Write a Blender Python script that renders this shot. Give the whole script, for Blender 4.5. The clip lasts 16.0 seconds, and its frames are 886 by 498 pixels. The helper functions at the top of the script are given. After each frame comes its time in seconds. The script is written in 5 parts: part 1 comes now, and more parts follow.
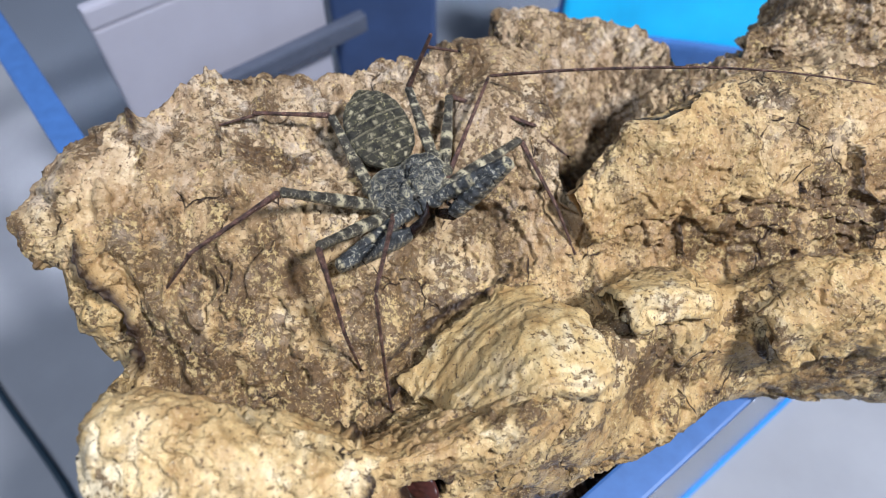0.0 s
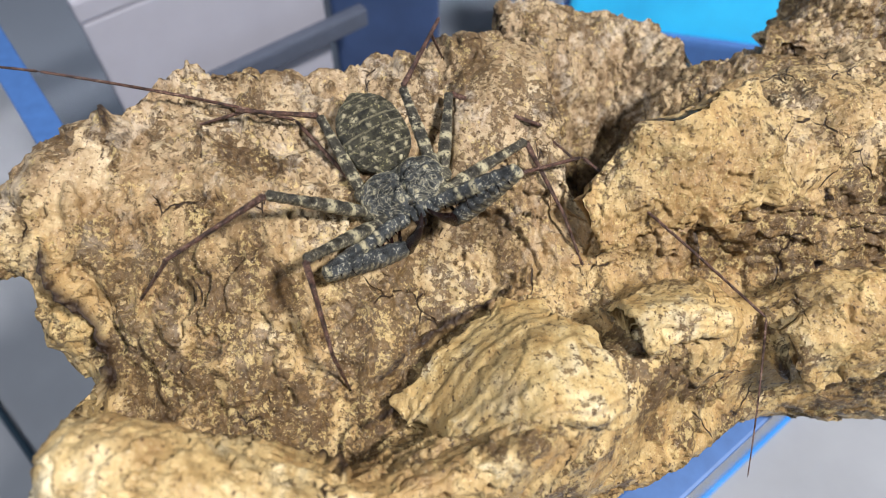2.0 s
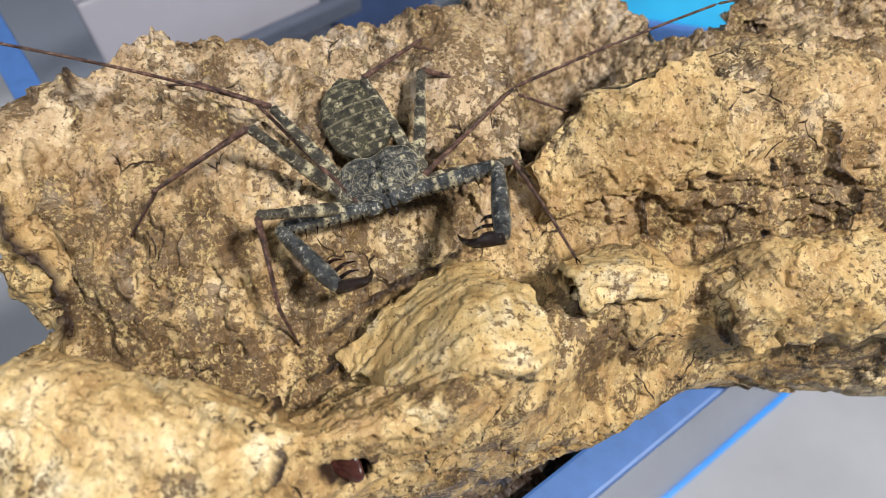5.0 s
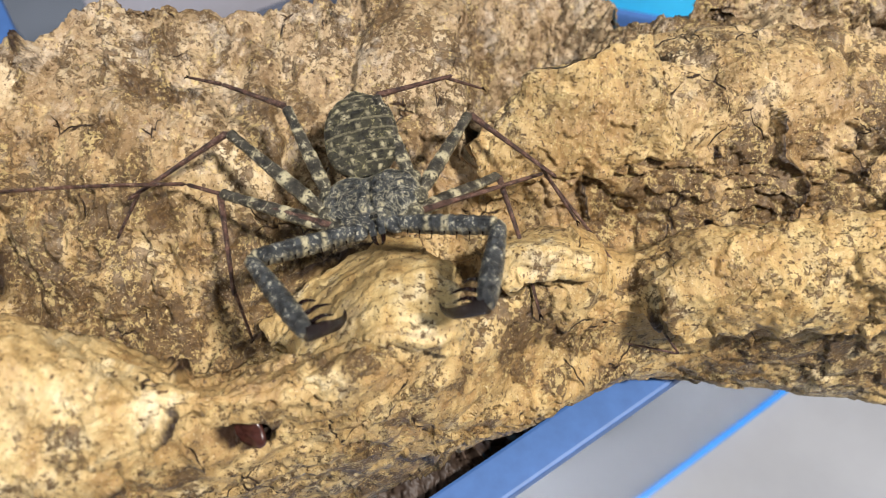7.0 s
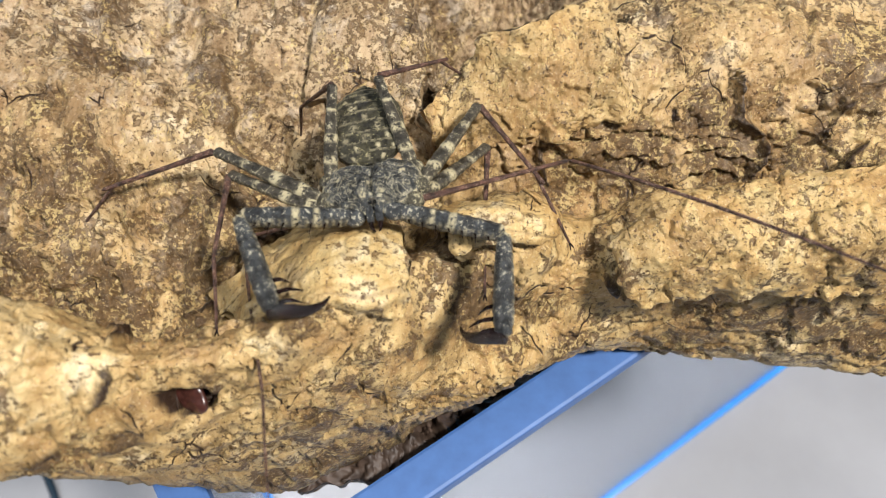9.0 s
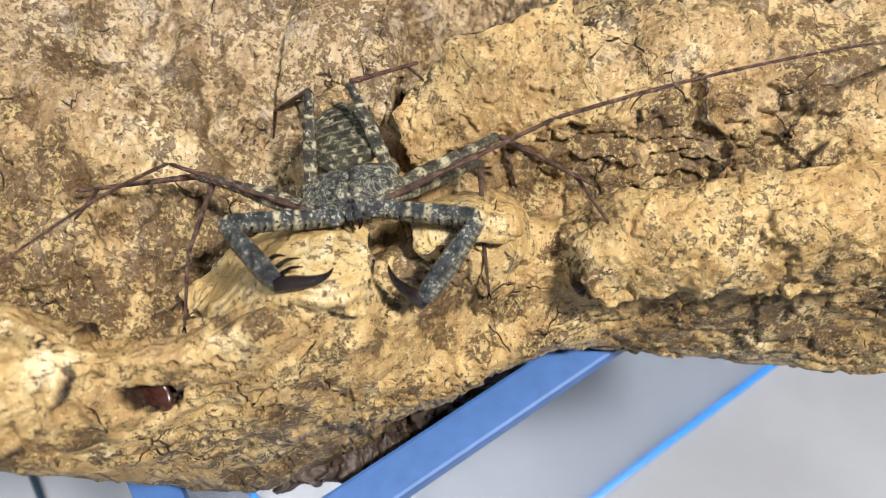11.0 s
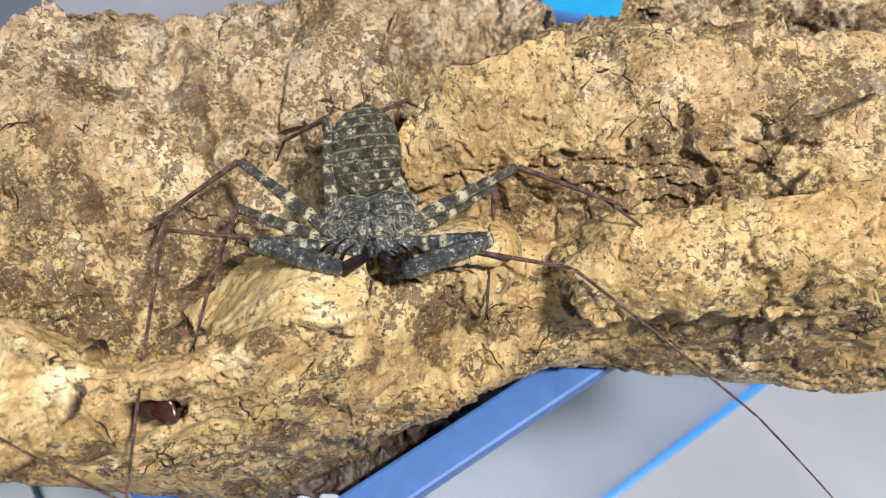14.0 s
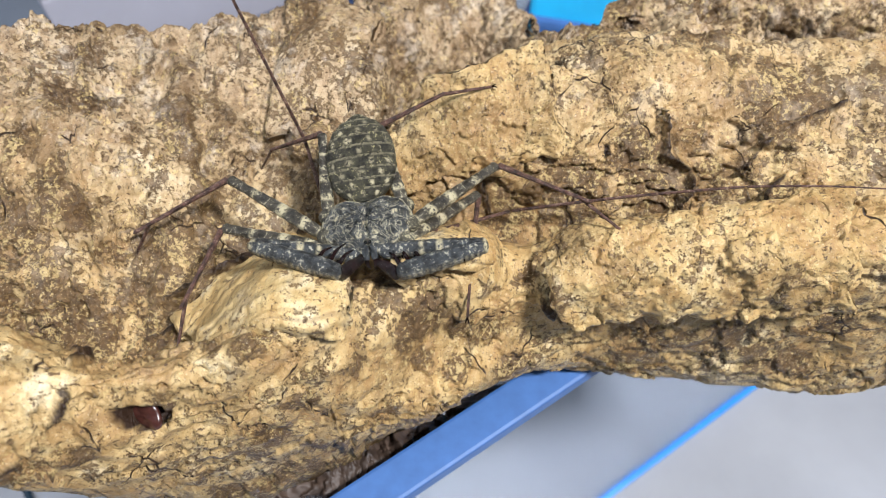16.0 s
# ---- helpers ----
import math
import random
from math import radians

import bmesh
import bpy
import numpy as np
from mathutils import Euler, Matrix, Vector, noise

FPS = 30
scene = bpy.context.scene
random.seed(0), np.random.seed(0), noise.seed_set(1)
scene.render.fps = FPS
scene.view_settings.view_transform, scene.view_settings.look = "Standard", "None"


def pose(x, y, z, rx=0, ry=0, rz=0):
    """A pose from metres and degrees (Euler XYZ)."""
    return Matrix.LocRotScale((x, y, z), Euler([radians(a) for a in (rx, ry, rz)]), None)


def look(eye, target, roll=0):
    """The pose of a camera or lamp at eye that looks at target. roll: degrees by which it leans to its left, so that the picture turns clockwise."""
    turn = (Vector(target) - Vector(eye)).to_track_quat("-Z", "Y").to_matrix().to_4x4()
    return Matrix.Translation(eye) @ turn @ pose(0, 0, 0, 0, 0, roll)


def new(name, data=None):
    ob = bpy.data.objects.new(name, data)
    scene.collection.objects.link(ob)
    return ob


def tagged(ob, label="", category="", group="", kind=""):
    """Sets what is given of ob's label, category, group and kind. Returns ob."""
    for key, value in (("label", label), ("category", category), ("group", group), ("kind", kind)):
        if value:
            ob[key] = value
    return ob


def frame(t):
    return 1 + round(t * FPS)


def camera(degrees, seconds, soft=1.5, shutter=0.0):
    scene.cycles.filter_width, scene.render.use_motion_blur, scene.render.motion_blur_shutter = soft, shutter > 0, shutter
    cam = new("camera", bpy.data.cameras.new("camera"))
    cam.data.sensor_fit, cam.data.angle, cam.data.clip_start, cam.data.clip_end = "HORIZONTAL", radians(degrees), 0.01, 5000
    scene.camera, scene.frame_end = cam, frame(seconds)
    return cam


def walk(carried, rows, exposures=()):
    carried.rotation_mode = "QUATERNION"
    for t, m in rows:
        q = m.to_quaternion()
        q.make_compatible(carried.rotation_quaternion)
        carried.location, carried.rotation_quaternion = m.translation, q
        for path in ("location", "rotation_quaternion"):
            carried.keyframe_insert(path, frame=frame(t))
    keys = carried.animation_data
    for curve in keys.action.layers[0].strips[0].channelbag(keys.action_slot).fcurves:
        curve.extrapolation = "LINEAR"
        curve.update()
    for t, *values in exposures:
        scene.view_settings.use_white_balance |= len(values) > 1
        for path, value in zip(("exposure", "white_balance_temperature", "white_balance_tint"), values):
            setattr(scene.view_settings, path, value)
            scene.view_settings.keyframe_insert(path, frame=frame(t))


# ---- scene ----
cam = camera(64.8, 16.0, 0.5)
METRES, EYE, TILT, LEAN, TURN = 0.105, 0.31, -55.0, 0.0, 0.0
ROWS = [
    (0.0, 0.0, 0.0, 0.0, 0.0, 0.0, -0.0),
    (0.5, 0.0039, 0.0596, 0.0172, 0.24, -0.49, 0.04),
    (1.0, 0.0057, 0.0747, 0.03, 0.21, -0.34, -0.06),
    (1.5, 0.0237, 0.0678, 0.0368, 0.14, -0.2, -0.17),
    (2.0, 0.0129, 0.1123, 0.0276, 0.3, -0.3, -0.34),
    (2.5, 0.0052, 0.1307, 0.0365, 0.13, -0.1, -0.44),
    (3.0, 0.0086, 0.1367, 0.0435, 0.24, -0.26, -0.46),
    (3.5, 0.0316, 0.1432, 0.0517, 0.27, -0.23, -0.39),
    (4.0, 0.0624, 0.1065, 0.0404, 0.68, -0.11, -0.43),
    (4.5, 0.1038, 0.084, -0.0058, 0.94, -0.36, -0.82),
    (5.0, 0.1455, 0.0706, -0.0406, 1.33, -0.63, -1.23),
    (7.5, 0.3714, 0.1019, -0.0867, 3.5, -1.23, -3.8),
    (8.0, 0.3931, 0.122, -0.0974, 3.51, -2.02, -3.76),
    (8.5, 0.4244, 0.12, -0.1046, 3.26, -1.57, -3.55),
    (9.0, 0.4488, 0.1102, -0.1258, 3.82, -1.46, -2.97),
    (11.5, 0.5186, 0.0869, -0.1311, 3.71, -0.85, -2.76),
    (12.0, 0.5064, 0.0792, -0.1232, 3.58, -0.77, -2.97),
    (12.5, 0.51, 0.0837, -0.1046, 3.57, -0.52, -3.06),
    (13.0, 0.5155, 0.0705, -0.1055, 3.73, -0.48, -3.22),
    (13.5, 0.5262, 0.0371, -0.1075, 3.8, -0.22, -3.12),
    (14.0, 0.5289, 0.0367, -0.1117, 3.81, -0.06, -3.22),
    (14.5, 0.5336, 0.0495, -0.123, 3.78, -0.28, -2.89),
    (15.0, 0.5401, 0.0377, -0.1093, 3.78, 0.07, -2.87),
    (15.5, 0.5536, 0.0376, -0.0978, 3.45, 0.25, -2.76),
    (16.0, 0.5635, 0.0158, -0.1095, 3.6, 0.4, -2.85),
]
walk(cam, [(t, pose(0, 0, EYE, TILT, LEAN, TURN) @ pose(METRES * x, METRES * y, METRES * z, 90 + pitch, roll, yaw)) for t, x, y, z, yaw, pitch, roll in ROWS],
     [(0.0, -0.06, 5600, 13), (1.0, -0.05, 6050, 11), (3.0, -0.04, 6200, 11), (5.0, -0.11, 6350, 11), (8.0, -0.05, 6550, 11), (11.5, 0.03, 6350, 10), (14.0, 0.04, 6150, 11), (16.0, 0.04, 5950, 11)])
cam.data.dof.use_dof = True
cam.data.dof.focus_distance = 0.150
cam.data.dof.aperture_fstop = 17.0

TABLE = -0.08          # height of the table top
RIM = 0.121            # height of the tub's rim

# ---- light ----
world = bpy.data.worlds.new("room_light")
scene.world = world
world.use_nodes = True
world.node_tree.nodes["Background"].inputs[0].default_value = (0.80, 0.88, 1.0, 1)
world.node_tree.nodes["Background"].inputs[1].default_value = 0.15


def lamp(name, eye, target, size, watts, colour):
    data = bpy.data.lights.new(name, "AREA")
    data.shape, data.size, data.energy, data.color = "DISK", size, watts, colour
    ob = new(name, data)
    ob.matrix_world = look(eye, target)
    return ob


lamp("desk_lamp", (0.50, -0.17, 0.96), (0.03, 0.1, 0.18), 0.13, 20.0, (1.0, 0.965, 0.92))
# added soft fill with no visible source, lifts the darker bark faces
lamp("fill_light", (-0.55, -0.1, 1.0), (0.03, 0.1, 0.18), 0.6, 6.5, (0.90, 0.95, 1.0))


# ---- materials ----
def material(name):
    m = bpy.data.materials.new(name)
    m.use_nodes = True
    t = m.node_tree
    return m, t, t.nodes["Principled BSDF"]


def node(t, kind, **values):
    n = t.nodes.new(kind)
    for key, value in values.items():
        n.inputs[key.replace("_", " ")].default_value = value
    return n


def ramp(t, source, *stops):
    r = t.nodes.new("ShaderNodeValToRGB")
    el = r.color_ramp.elements
    while len(el) < len(stops):
        el.new(0.5)
    for e, (p, c) in zip(el, stops):
        e.position, e.color = p, (*c, 1)
    t.links.new(source, r.inputs[0])
    return r.outputs[0]


def mix(t, fac, a, b, mode="MIX"):
    m = t.nodes.new("ShaderNodeMix")
    m.data_type, m.blend_type = "RGBA", mode
    for sock, value in ((m.inputs[0], fac), (m.inputs[6], a), (m.inputs[7], b)):
        if hasattr(value, "is_output"):
            t.links.new(value, sock)
        elif isinstance(value, tuple):
            sock.default_value = (*value, 1)
        else:
            sock.default_value = value
    return m.outputs[2]


def noise_tex(t, scale, detail=4, rough=0.6, distort=0.0, vector=None):
    n = node(t, "ShaderNodeTexNoise", Scale=scale, Detail=detail, Roughness=rough, Distortion=distort)
    if vector is not None:
        t.links.new(vector, n.inputs["Vector"])
    return n.outputs[0]


def coords(t, scale=(1, 1, 1), turn=(0, 0, 0)):
    c = t.nodes.new("ShaderNodeTexCoord")
    m = node(t, "ShaderNodeMapping", Scale=scale, Rotation=turn)
    t.links.new(c.outputs["Object"], m.inputs["Vector"])
    return m.outputs[0]


def attribute(t, name):
    a = t.nodes.new("ShaderNodeAttribute")
    a.attribute_name = name
    return a.outputs["Fac"]


def bump(t, bsdf, height, strength, distance):
    b = node(t, "ShaderNodeBump", Strength=strength, Distance=distance)
    t.links.new(height, b.inputs["Height"])
    t.links.new(b.outputs[0], bsdf.inputs["Normal"])


def sums(t, kind, a, b, c=0.0):
    """A math node over values or sockets."""
    n = t.nodes.new("ShaderNodeMath")
    n.operation = kind
    for i, v in enumerate((a, b, c)):
        if isinstance(v, (int, float)):
            n.inputs[i].default_value = v
        else:
            t.links.new(v, n.inputs[i])
    return n.outputs[0]


def cork_material(name, tear=1.0):
    m, t, p = material(name)
    v = coords(t)
    grain = coords(t, (1.15, 0.72, 1.0), (0, 0, 0.45))
    fibre = coords(t, (1.0, 0.16, 0.35), (0, 0, 0.35))
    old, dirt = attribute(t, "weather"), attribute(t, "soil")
    broad = noise_tex(t, 34, 4, 0.55, 0.4, v)
    mid = noise_tex(t, 150, 6, 0.62, 0.35, grain)
    fine = noise_tex(t, 620, 7, 0.70, 0.2, v)
    tiny = noise_tex(t, 2100, 4, 0.65, 0.0, v)
    # torn layers: steps in a broad wavering height, each with a sharp edge
    level = sums(t, "MULTIPLY", noise_tex(t, 38, 6, 0.52, 0.5, grain), 12.0)
    layer = sums(t, "FRACT", level, 0.0)
    torn = ramp(t, noise_tex(t, 110, 5, 0.6, 0.3, v), (0.53, (0, 0, 0)), (0.58, (tear, tear, tear)))
    lip = sums(t, "MULTIPLY", ramp(t, layer, (0.0, (1, 1, 1)), (0.05, (0, 0, 0))), torn)
    step = sums(t, "MULTIPLY", sums(t, "SINE", sums(t, "MULTIPLY", sums(t, "FLOOR", level, 0.0), 2.4), 0.0), 0.03)
    tint = sums(t, "ADD", step, sums(t, "MULTIPLY_ADD", mid, 0.55, sums(t, "MULTIPLY", broad, 0.45)))
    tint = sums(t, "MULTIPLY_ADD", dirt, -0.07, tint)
    fresh = ramp(t, tint, (0.37, (0.30, 0.176, 0.064)), (0.46, (0.415, 0.272, 0.104)), (0.55, (0.505, 0.365, 0.162)), (0.65, (0.64, 0.53, 0.33)))
    worn = ramp(t, tint, (0.37, (0.22, 0.143, 0.074)), (0.46, (0.35, 0.250, 0.145)), (0.55, (0.455, 0.345, 0.210)), (0.65, (0.60, 0.495, 0.35)))
    c = mix(t, old, fresh, worn)
    streak = ramp(t, noise_tex(t, 700, 5, 0.6, 0.4, fibre), (0.38, (0.80, 0.75, 0.68)), (0.52, (1, 1, 1)), (0.66, (1.06, 1.05, 1.02)))
    c = mix(t, 0.75, c, streak, "MULTIPLY")
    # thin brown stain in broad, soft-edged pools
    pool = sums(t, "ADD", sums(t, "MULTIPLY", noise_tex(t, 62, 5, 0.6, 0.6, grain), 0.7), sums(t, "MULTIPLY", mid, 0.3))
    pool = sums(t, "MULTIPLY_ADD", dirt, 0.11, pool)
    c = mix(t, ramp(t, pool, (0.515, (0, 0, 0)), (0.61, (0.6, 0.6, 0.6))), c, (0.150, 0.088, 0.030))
    # dark outer skin left as lace: specks that gather into patches
    left = sums(t, "ADD", sums(t, "MULTIPLY", mid, 0.42), sums(t, "MULTIPLY", fine, 0.58))
    left = sums(t, "MULTIPLY_ADD", dirt, 0.10, left)
    left = sums(t, "MULTIPLY_ADD", old, 0.030, left)
    left = sums(t, "MULTIPLY_ADD", sums(t, "SUBTRACT", broad, 0.5), 0.30, left)
    brown = ramp(t, fine, (0.36, (0.036, 0.019, 0.008)), (0.50, (0.085, 0.047, 0.018)), (0.66, (0.17, 0.102, 0.042)))
    skin = ramp(t, left, (0.545, (0, 0, 0)), (0.567, (0.9, 0.9, 0.9)))
    c = mix(t, skin, c, brown)
    # bleached rubbed skin on the old side
    grey = sums(t, "MULTIPLY", ramp(t, noise_tex(t, 120, 8, 0.72, 0.3, grain), (0.535, (0, 0, 0)), (0.62, (0.5, 0.5, 0.5))), old)
    c = mix(t, grey, c, (0.58, 0.485, 0.37))
    specks = ramp(t, noise_tex(t, 820, 5, 0.62, 0.0, v), (0.612, (0, 0, 0)), (0.632, (0.9, 0.9, 0.9)))
    c = mix(t, specks, c, (0.070, 0.034, 0.013))
    # golden crumbs, thickest on the soiled parts
    crumb = sums(t, "MULTIPLY_ADD", dirt, 0.035, sums(t, "ADD", sums(t, "MULTIPLY", noise_tex(t, 900, 5, 0.7, 0.2, v), 0.6), sums(t, "MULTIPLY", noise_tex(t, 210, 4, 0.6, 0.2, grain), 0.4)))
    c = mix(t, ramp(t, crumb, (0.565, (0, 0, 0)), (0.595, (0.75, 0.75, 0.75))), c, (0.52, 0.385, 0.165))
    dots = ramp(t, noise_tex(t, 1900, 4, 0.7, 0.0, v), (0.60, (0, 0, 0)), (0.63, (0.8, 0.8, 0.8)))
    c = mix(t, dots, c, (0.085, 0.045, 0.017))
    flour = ramp(t, tiny, (0.62, (0, 0, 0)), (0.66, (0.55, 0.55, 0.55)))
    c = mix(t, flour, c, (0.66, 0.56, 0.37))
    # fine fissures
    bent_v = t.nodes.new("ShaderNodeVectorMath")
    bent_v.operation = "MULTIPLY_ADD"
    wander = t.nodes.new("ShaderNodeTexNoise")
    wander.inputs["Scale"].default_value = 120
    t.links.new(grain, wander.inputs["Vector"])
    t.links.new(wander.outputs["Color"], bent_v.inputs[0])
    bent_v.inputs[1].default_value = (0.006, 0.006, 0.006)
    t.links.new(grain, bent_v.inputs[2])
    web = t.nodes.new("ShaderNodeTexVoronoi")
    web.feature = "DISTANCE_TO_EDGE"
    web.inputs["Scale"].default_value = 62
    t.links.new(bent_v.outputs[0], web.inputs["Vector"])
    some = ramp(t, noise_tex(t, 75, 4, 0.6, 0.2, v), (0.56, (0, 0, 0)), (0.61, (1, 1, 1)))
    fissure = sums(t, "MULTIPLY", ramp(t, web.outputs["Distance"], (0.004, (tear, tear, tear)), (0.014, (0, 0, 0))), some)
    # cracks, lips and hollows get near-black colour that deepens their shade
    line = sums(t, "MAXIMUM", sums(t, "MAXIMUM", sums(t, "MULTIPLY", lip, 0.7), fissure), attribute(t, "crack_shade"))
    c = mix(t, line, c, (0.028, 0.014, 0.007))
    t.links.new(c, p.inputs["Base Color"])
    t.links.new(ramp(t, left, (0.4, (0.50, 0.50, 0.50)), (0.62, (0.38, 0.38, 0.38))), p.inputs["Roughness"])
    p.inputs["Specular IOR Level"].default_value = 0.4
    # relief in millimetres
    high = sums(t, "MULTIPLY", sums(t, "MULTIPLY", layer, torn), 0.5)
    high = sums(t, "MULTIPLY_ADD", skin, 0.12, high)
    high = sums(t, "MULTIPLY_ADD", fissure, -0.5, high)
    high = sums(t, "MULTIPLY_ADD", noise_tex(t, 260, 7, 0.62, 0.2, grain), 0.6, high)
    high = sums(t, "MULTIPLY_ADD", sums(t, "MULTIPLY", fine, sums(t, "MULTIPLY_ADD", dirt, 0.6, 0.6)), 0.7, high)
    high = sums(t, "MULTIPLY_ADD", tiny, 0.16, high)
    bump(t, p, high, 1.0, 0.001)
    return m


def plain(name, colour, rough=0.5, metal=0.0, grain=200, vary=0.12):
    m, t, p = material(name)
    dark = tuple(c * (1 - vary) for c in colour)
    light = tuple(min(1, c * (1 + vary)) for c in colour)
    t.links.new(ramp(t, noise_tex(t, grain, 5, 0.6, 0.0, coords(t)), (0.3, dark), (0.7, light)), p.inputs["Base Color"])
    p.inputs["Roughness"].default_value, p.inputs["Metallic"].default_value = rough, metal
    return m


def clear_plastic():
    m, t, p = material("clear_plastic")
    p.inputs["Base Color"].default_value = (0.53, 0.58, 0.65, 1)
    p.inputs["Transmission Weight"].default_value = 1.0
    p.inputs["Roughness"].default_value = 0.12
    p.inputs["IOR"].default_value = 1.08
    return m


CORK = cork_material("cork")
FLAKE = cork_material("cork_flake", 0.12)
# near-black brown: the shade under the bark edge is put into this colour
UNDERSHADE = plain("bark_underside_shade", (0.045, 0.028, 0.019), 0.6, 0, 160, 0.5)
BLUE_RIM = plain("blue_plastic_rim", (0.045, 0.115, 0.30), 0.55)
BLUE_EDGE = plain("bright_blue_edge", (0.03, 0.24, 0.70), 0.35)
CLEAR = clear_plastic()
TABLE_TOP = plain("grey_table_top", (0.33, 0.335, 0.355), 0.30, 0, 14, 0.08)
WHITE_CARD = plain("white_card", (0.36, 0.35, 0.395), 0.6, 0, 30, 0.04)
NAVY = plain("navy_plastic", (0.035, 0.06, 0.14), 0.4, 0, 20, 0.25)
CYAN = plain("cyan_plastic", (0.04, 0.52, 0.95), 0.4, 0, 20, 0.15)
SHADOW_GREY = plain("dark_grey_shadow", (0.07, 0.08, 0.11), 0.5)
CABLE = plain("dark_teal_cable", (0.01, 0.03, 0.05), 0.5)


# ---- shaping helpers ----
def link_mesh(name, verts, quads, mat, parent=None, ends=(), attrs=None):
    """A large smooth mesh from arrays of points and four-sided faces, with a few many-sided end faces."""
    quads = np.asarray(quads, np.int32)
    loops = np.concatenate([quads.reshape(-1)] + [np.asarray(e, np.int32) for e in ends])
    sizes = np.concatenate([np.full(len(quads), 4)] + [np.array([len(e)]) for e in ends]).astype(np.int32)
    me = bpy.data.meshes.new(name)
    me.vertices.add(len(verts))
    me.vertices.foreach_set("co", np.asarray(verts, np.float32).reshape(-1))
    me.loops.add(len(loops))
    me.loops.foreach_set("vertex_index", loops)
    me.polygons.add(len(sizes))
    me.polygons.foreach_set("loop_start", (np.cumsum(sizes) - sizes).astype(np.int32))
    me.polygons.foreach_set("use_smooth", np.ones(len(sizes), bool))
    me.update(calc_edges=True)
    me.validate()
    me.materials.append(mat)
    for key, values in (attrs or {}).items():
        me.attributes.new(key, "FLOAT", "POINT").data.foreach_set("value", np.asarray(values, np.float32))
    ob = new(name, me)
    ob.parent = parent
    return ob


def part(name, bm, mat, parent=None, label="", smooth=False):
    me = bpy.data.meshes.new(name)
    bmesh.ops.recalc_face_normals(bm, faces=bm.faces)
    bm.to_mesh(me)
    bm.free()
    me.materials.append(mat)
    if smooth:
        me.polygons.foreach_set("use_smooth", np.ones(len(me.polygons), bool))
    ob = new(name, me)
    ob.parent = parent
    if label:
        tagged(ob, label)
    return ob


def box(sx, sy, sz, m=Matrix(), bevel=0.0, segments=2):
    bm = bmesh.new()
    bmesh.ops.create_cube(bm, size=1.0, matrix=Matrix.Diagonal((sx, sy, sz, 1)))
    if bevel:
        bmesh.ops.bevel(bm, geom=bm.edges[:], offset=bevel, segments=segments, affect="EDGES", profile=0.6)
    bmesh.ops.transform(bm, matrix=m, verts=bm.verts)
    return bm


GRID = np.random.RandomState(7).rand(64, 64, 64).astype(np.float32)


def value_noise(p):
    """Smooth noise from -1 to 1 at points p (n, 3), with a cell of 1."""
    i = np.floor(p).astype(int)
    f = p - i
    f = f * f * f * (f * (f * 6 - 15) + 10)
    out = 0
    for dx in (0, 1):
        for dy in (0, 1):
            for dz in (0, 1):
                w = (f[:, 0] if dx else 1 - f[:, 0]) * (f[:, 1] if dy else 1 - f[:, 1]) * (f[:, 2] if dz else 1 - f[:, 2])
                out = out + w * GRID[(i[:, 0] + dx) % 64, (i[:, 1] + dy) % 64, (i[:, 2] + dz) % 64]
    return out * 2 - 1


def fractal(p, cell, octaves=4, gain=0.55):
    out, amp = 0, 1.0
    for k in range(octaves):
        out = out + amp * value_noise(p / cell + 17.3 * k)
        cell, amp = cell * 0.5, amp * gain
    return out


def cells(p, cell):
    """Nearest and second distance to scattered seeds, and the nearest seed's own random number."""
    q = p / cell
    i = np.floor(q).astype(int)
    best, second, who = np.full(len(p), 9.0), np.full(len(p), 9.0), np.zeros(len(p))
    for dx in (-1, 0, 1):
        for dy in (-1, 0, 1):
            for dz in (-1, 0, 1):
                j = i + (dx, dy, dz)
                a, b, c = j[:, 0] % 64, j[:, 1] % 64, j[:, 2] % 64
                seed = j + np.stack((GRID[a, b, c], GRID[b, c, a], GRID[c, a, b]), -1)
                d = np.linalg.norm(q - seed, axis=1)
                near = d < best
                second = np.where(near, best, np.minimum(second, d))
                who = np.where(near, GRID[(a + 31) % 64, b, c], who)
                best = np.where(near, d, best)
    return best, second, who


def spline(points, count, closed=False):
    """Catmull-Rom through points (n, k), with count[i] samples on each stretch."""
    p = np.asarray(points, float)
    n = len(p)
    out = []
    for s in range(n if closed else n - 1):
        a, b, c, d = (p[(s + k) % n] if closed else p[min(max(s + k, 0), n - 1)] for k in (-1, 0, 1, 2))
        m = count[s] if hasattr(count, "__len__") else count
        for t in np.arange(m)[:, None] / m:
            out.append(b + 0.5 * t[0] * ((c - a) + t[0] * ((2 * a - 5 * b + 4 * c - d) + t[0] * (3 * (b - c) + d - a))))
    if not closed:
        out.append(p[-1])
    return np.array(out)


def normals(g, closed):
    """Unit normals of a grid of points (rows, columns, 3)."""
    du = np.gradient(g, axis=0)
    dv = (np.roll(g, -1, 1) - np.roll(g, 1, 1)) if closed else np.gradient(g, axis=1)
    n = np.cross(du, dv)
    return n / np.maximum(np.linalg.norm(n, axis=2, keepdims=True), 1e-12)


def to_line(p, line):
    """Distance of points to a polyline, and how far along it they lie."""
    best, along, run = np.full(len(p), 9.0), np.zeros(len(p)), 0.0
    line = np.asarray(line, float)
    for a, b in zip(line[:-1], line[1:]):
        d = b - a
        t = np.clip((p - a) @ d / (d @ d), 0, 1)
        q = np.linalg.norm(p - a - t[:, None] * d, axis=1)
        near = q < best
        best, along = np.where(near, q, best), np.where(near, run + t * np.linalg.norm(d), along)
        run += np.linalg.norm(d)
    return best, along / run


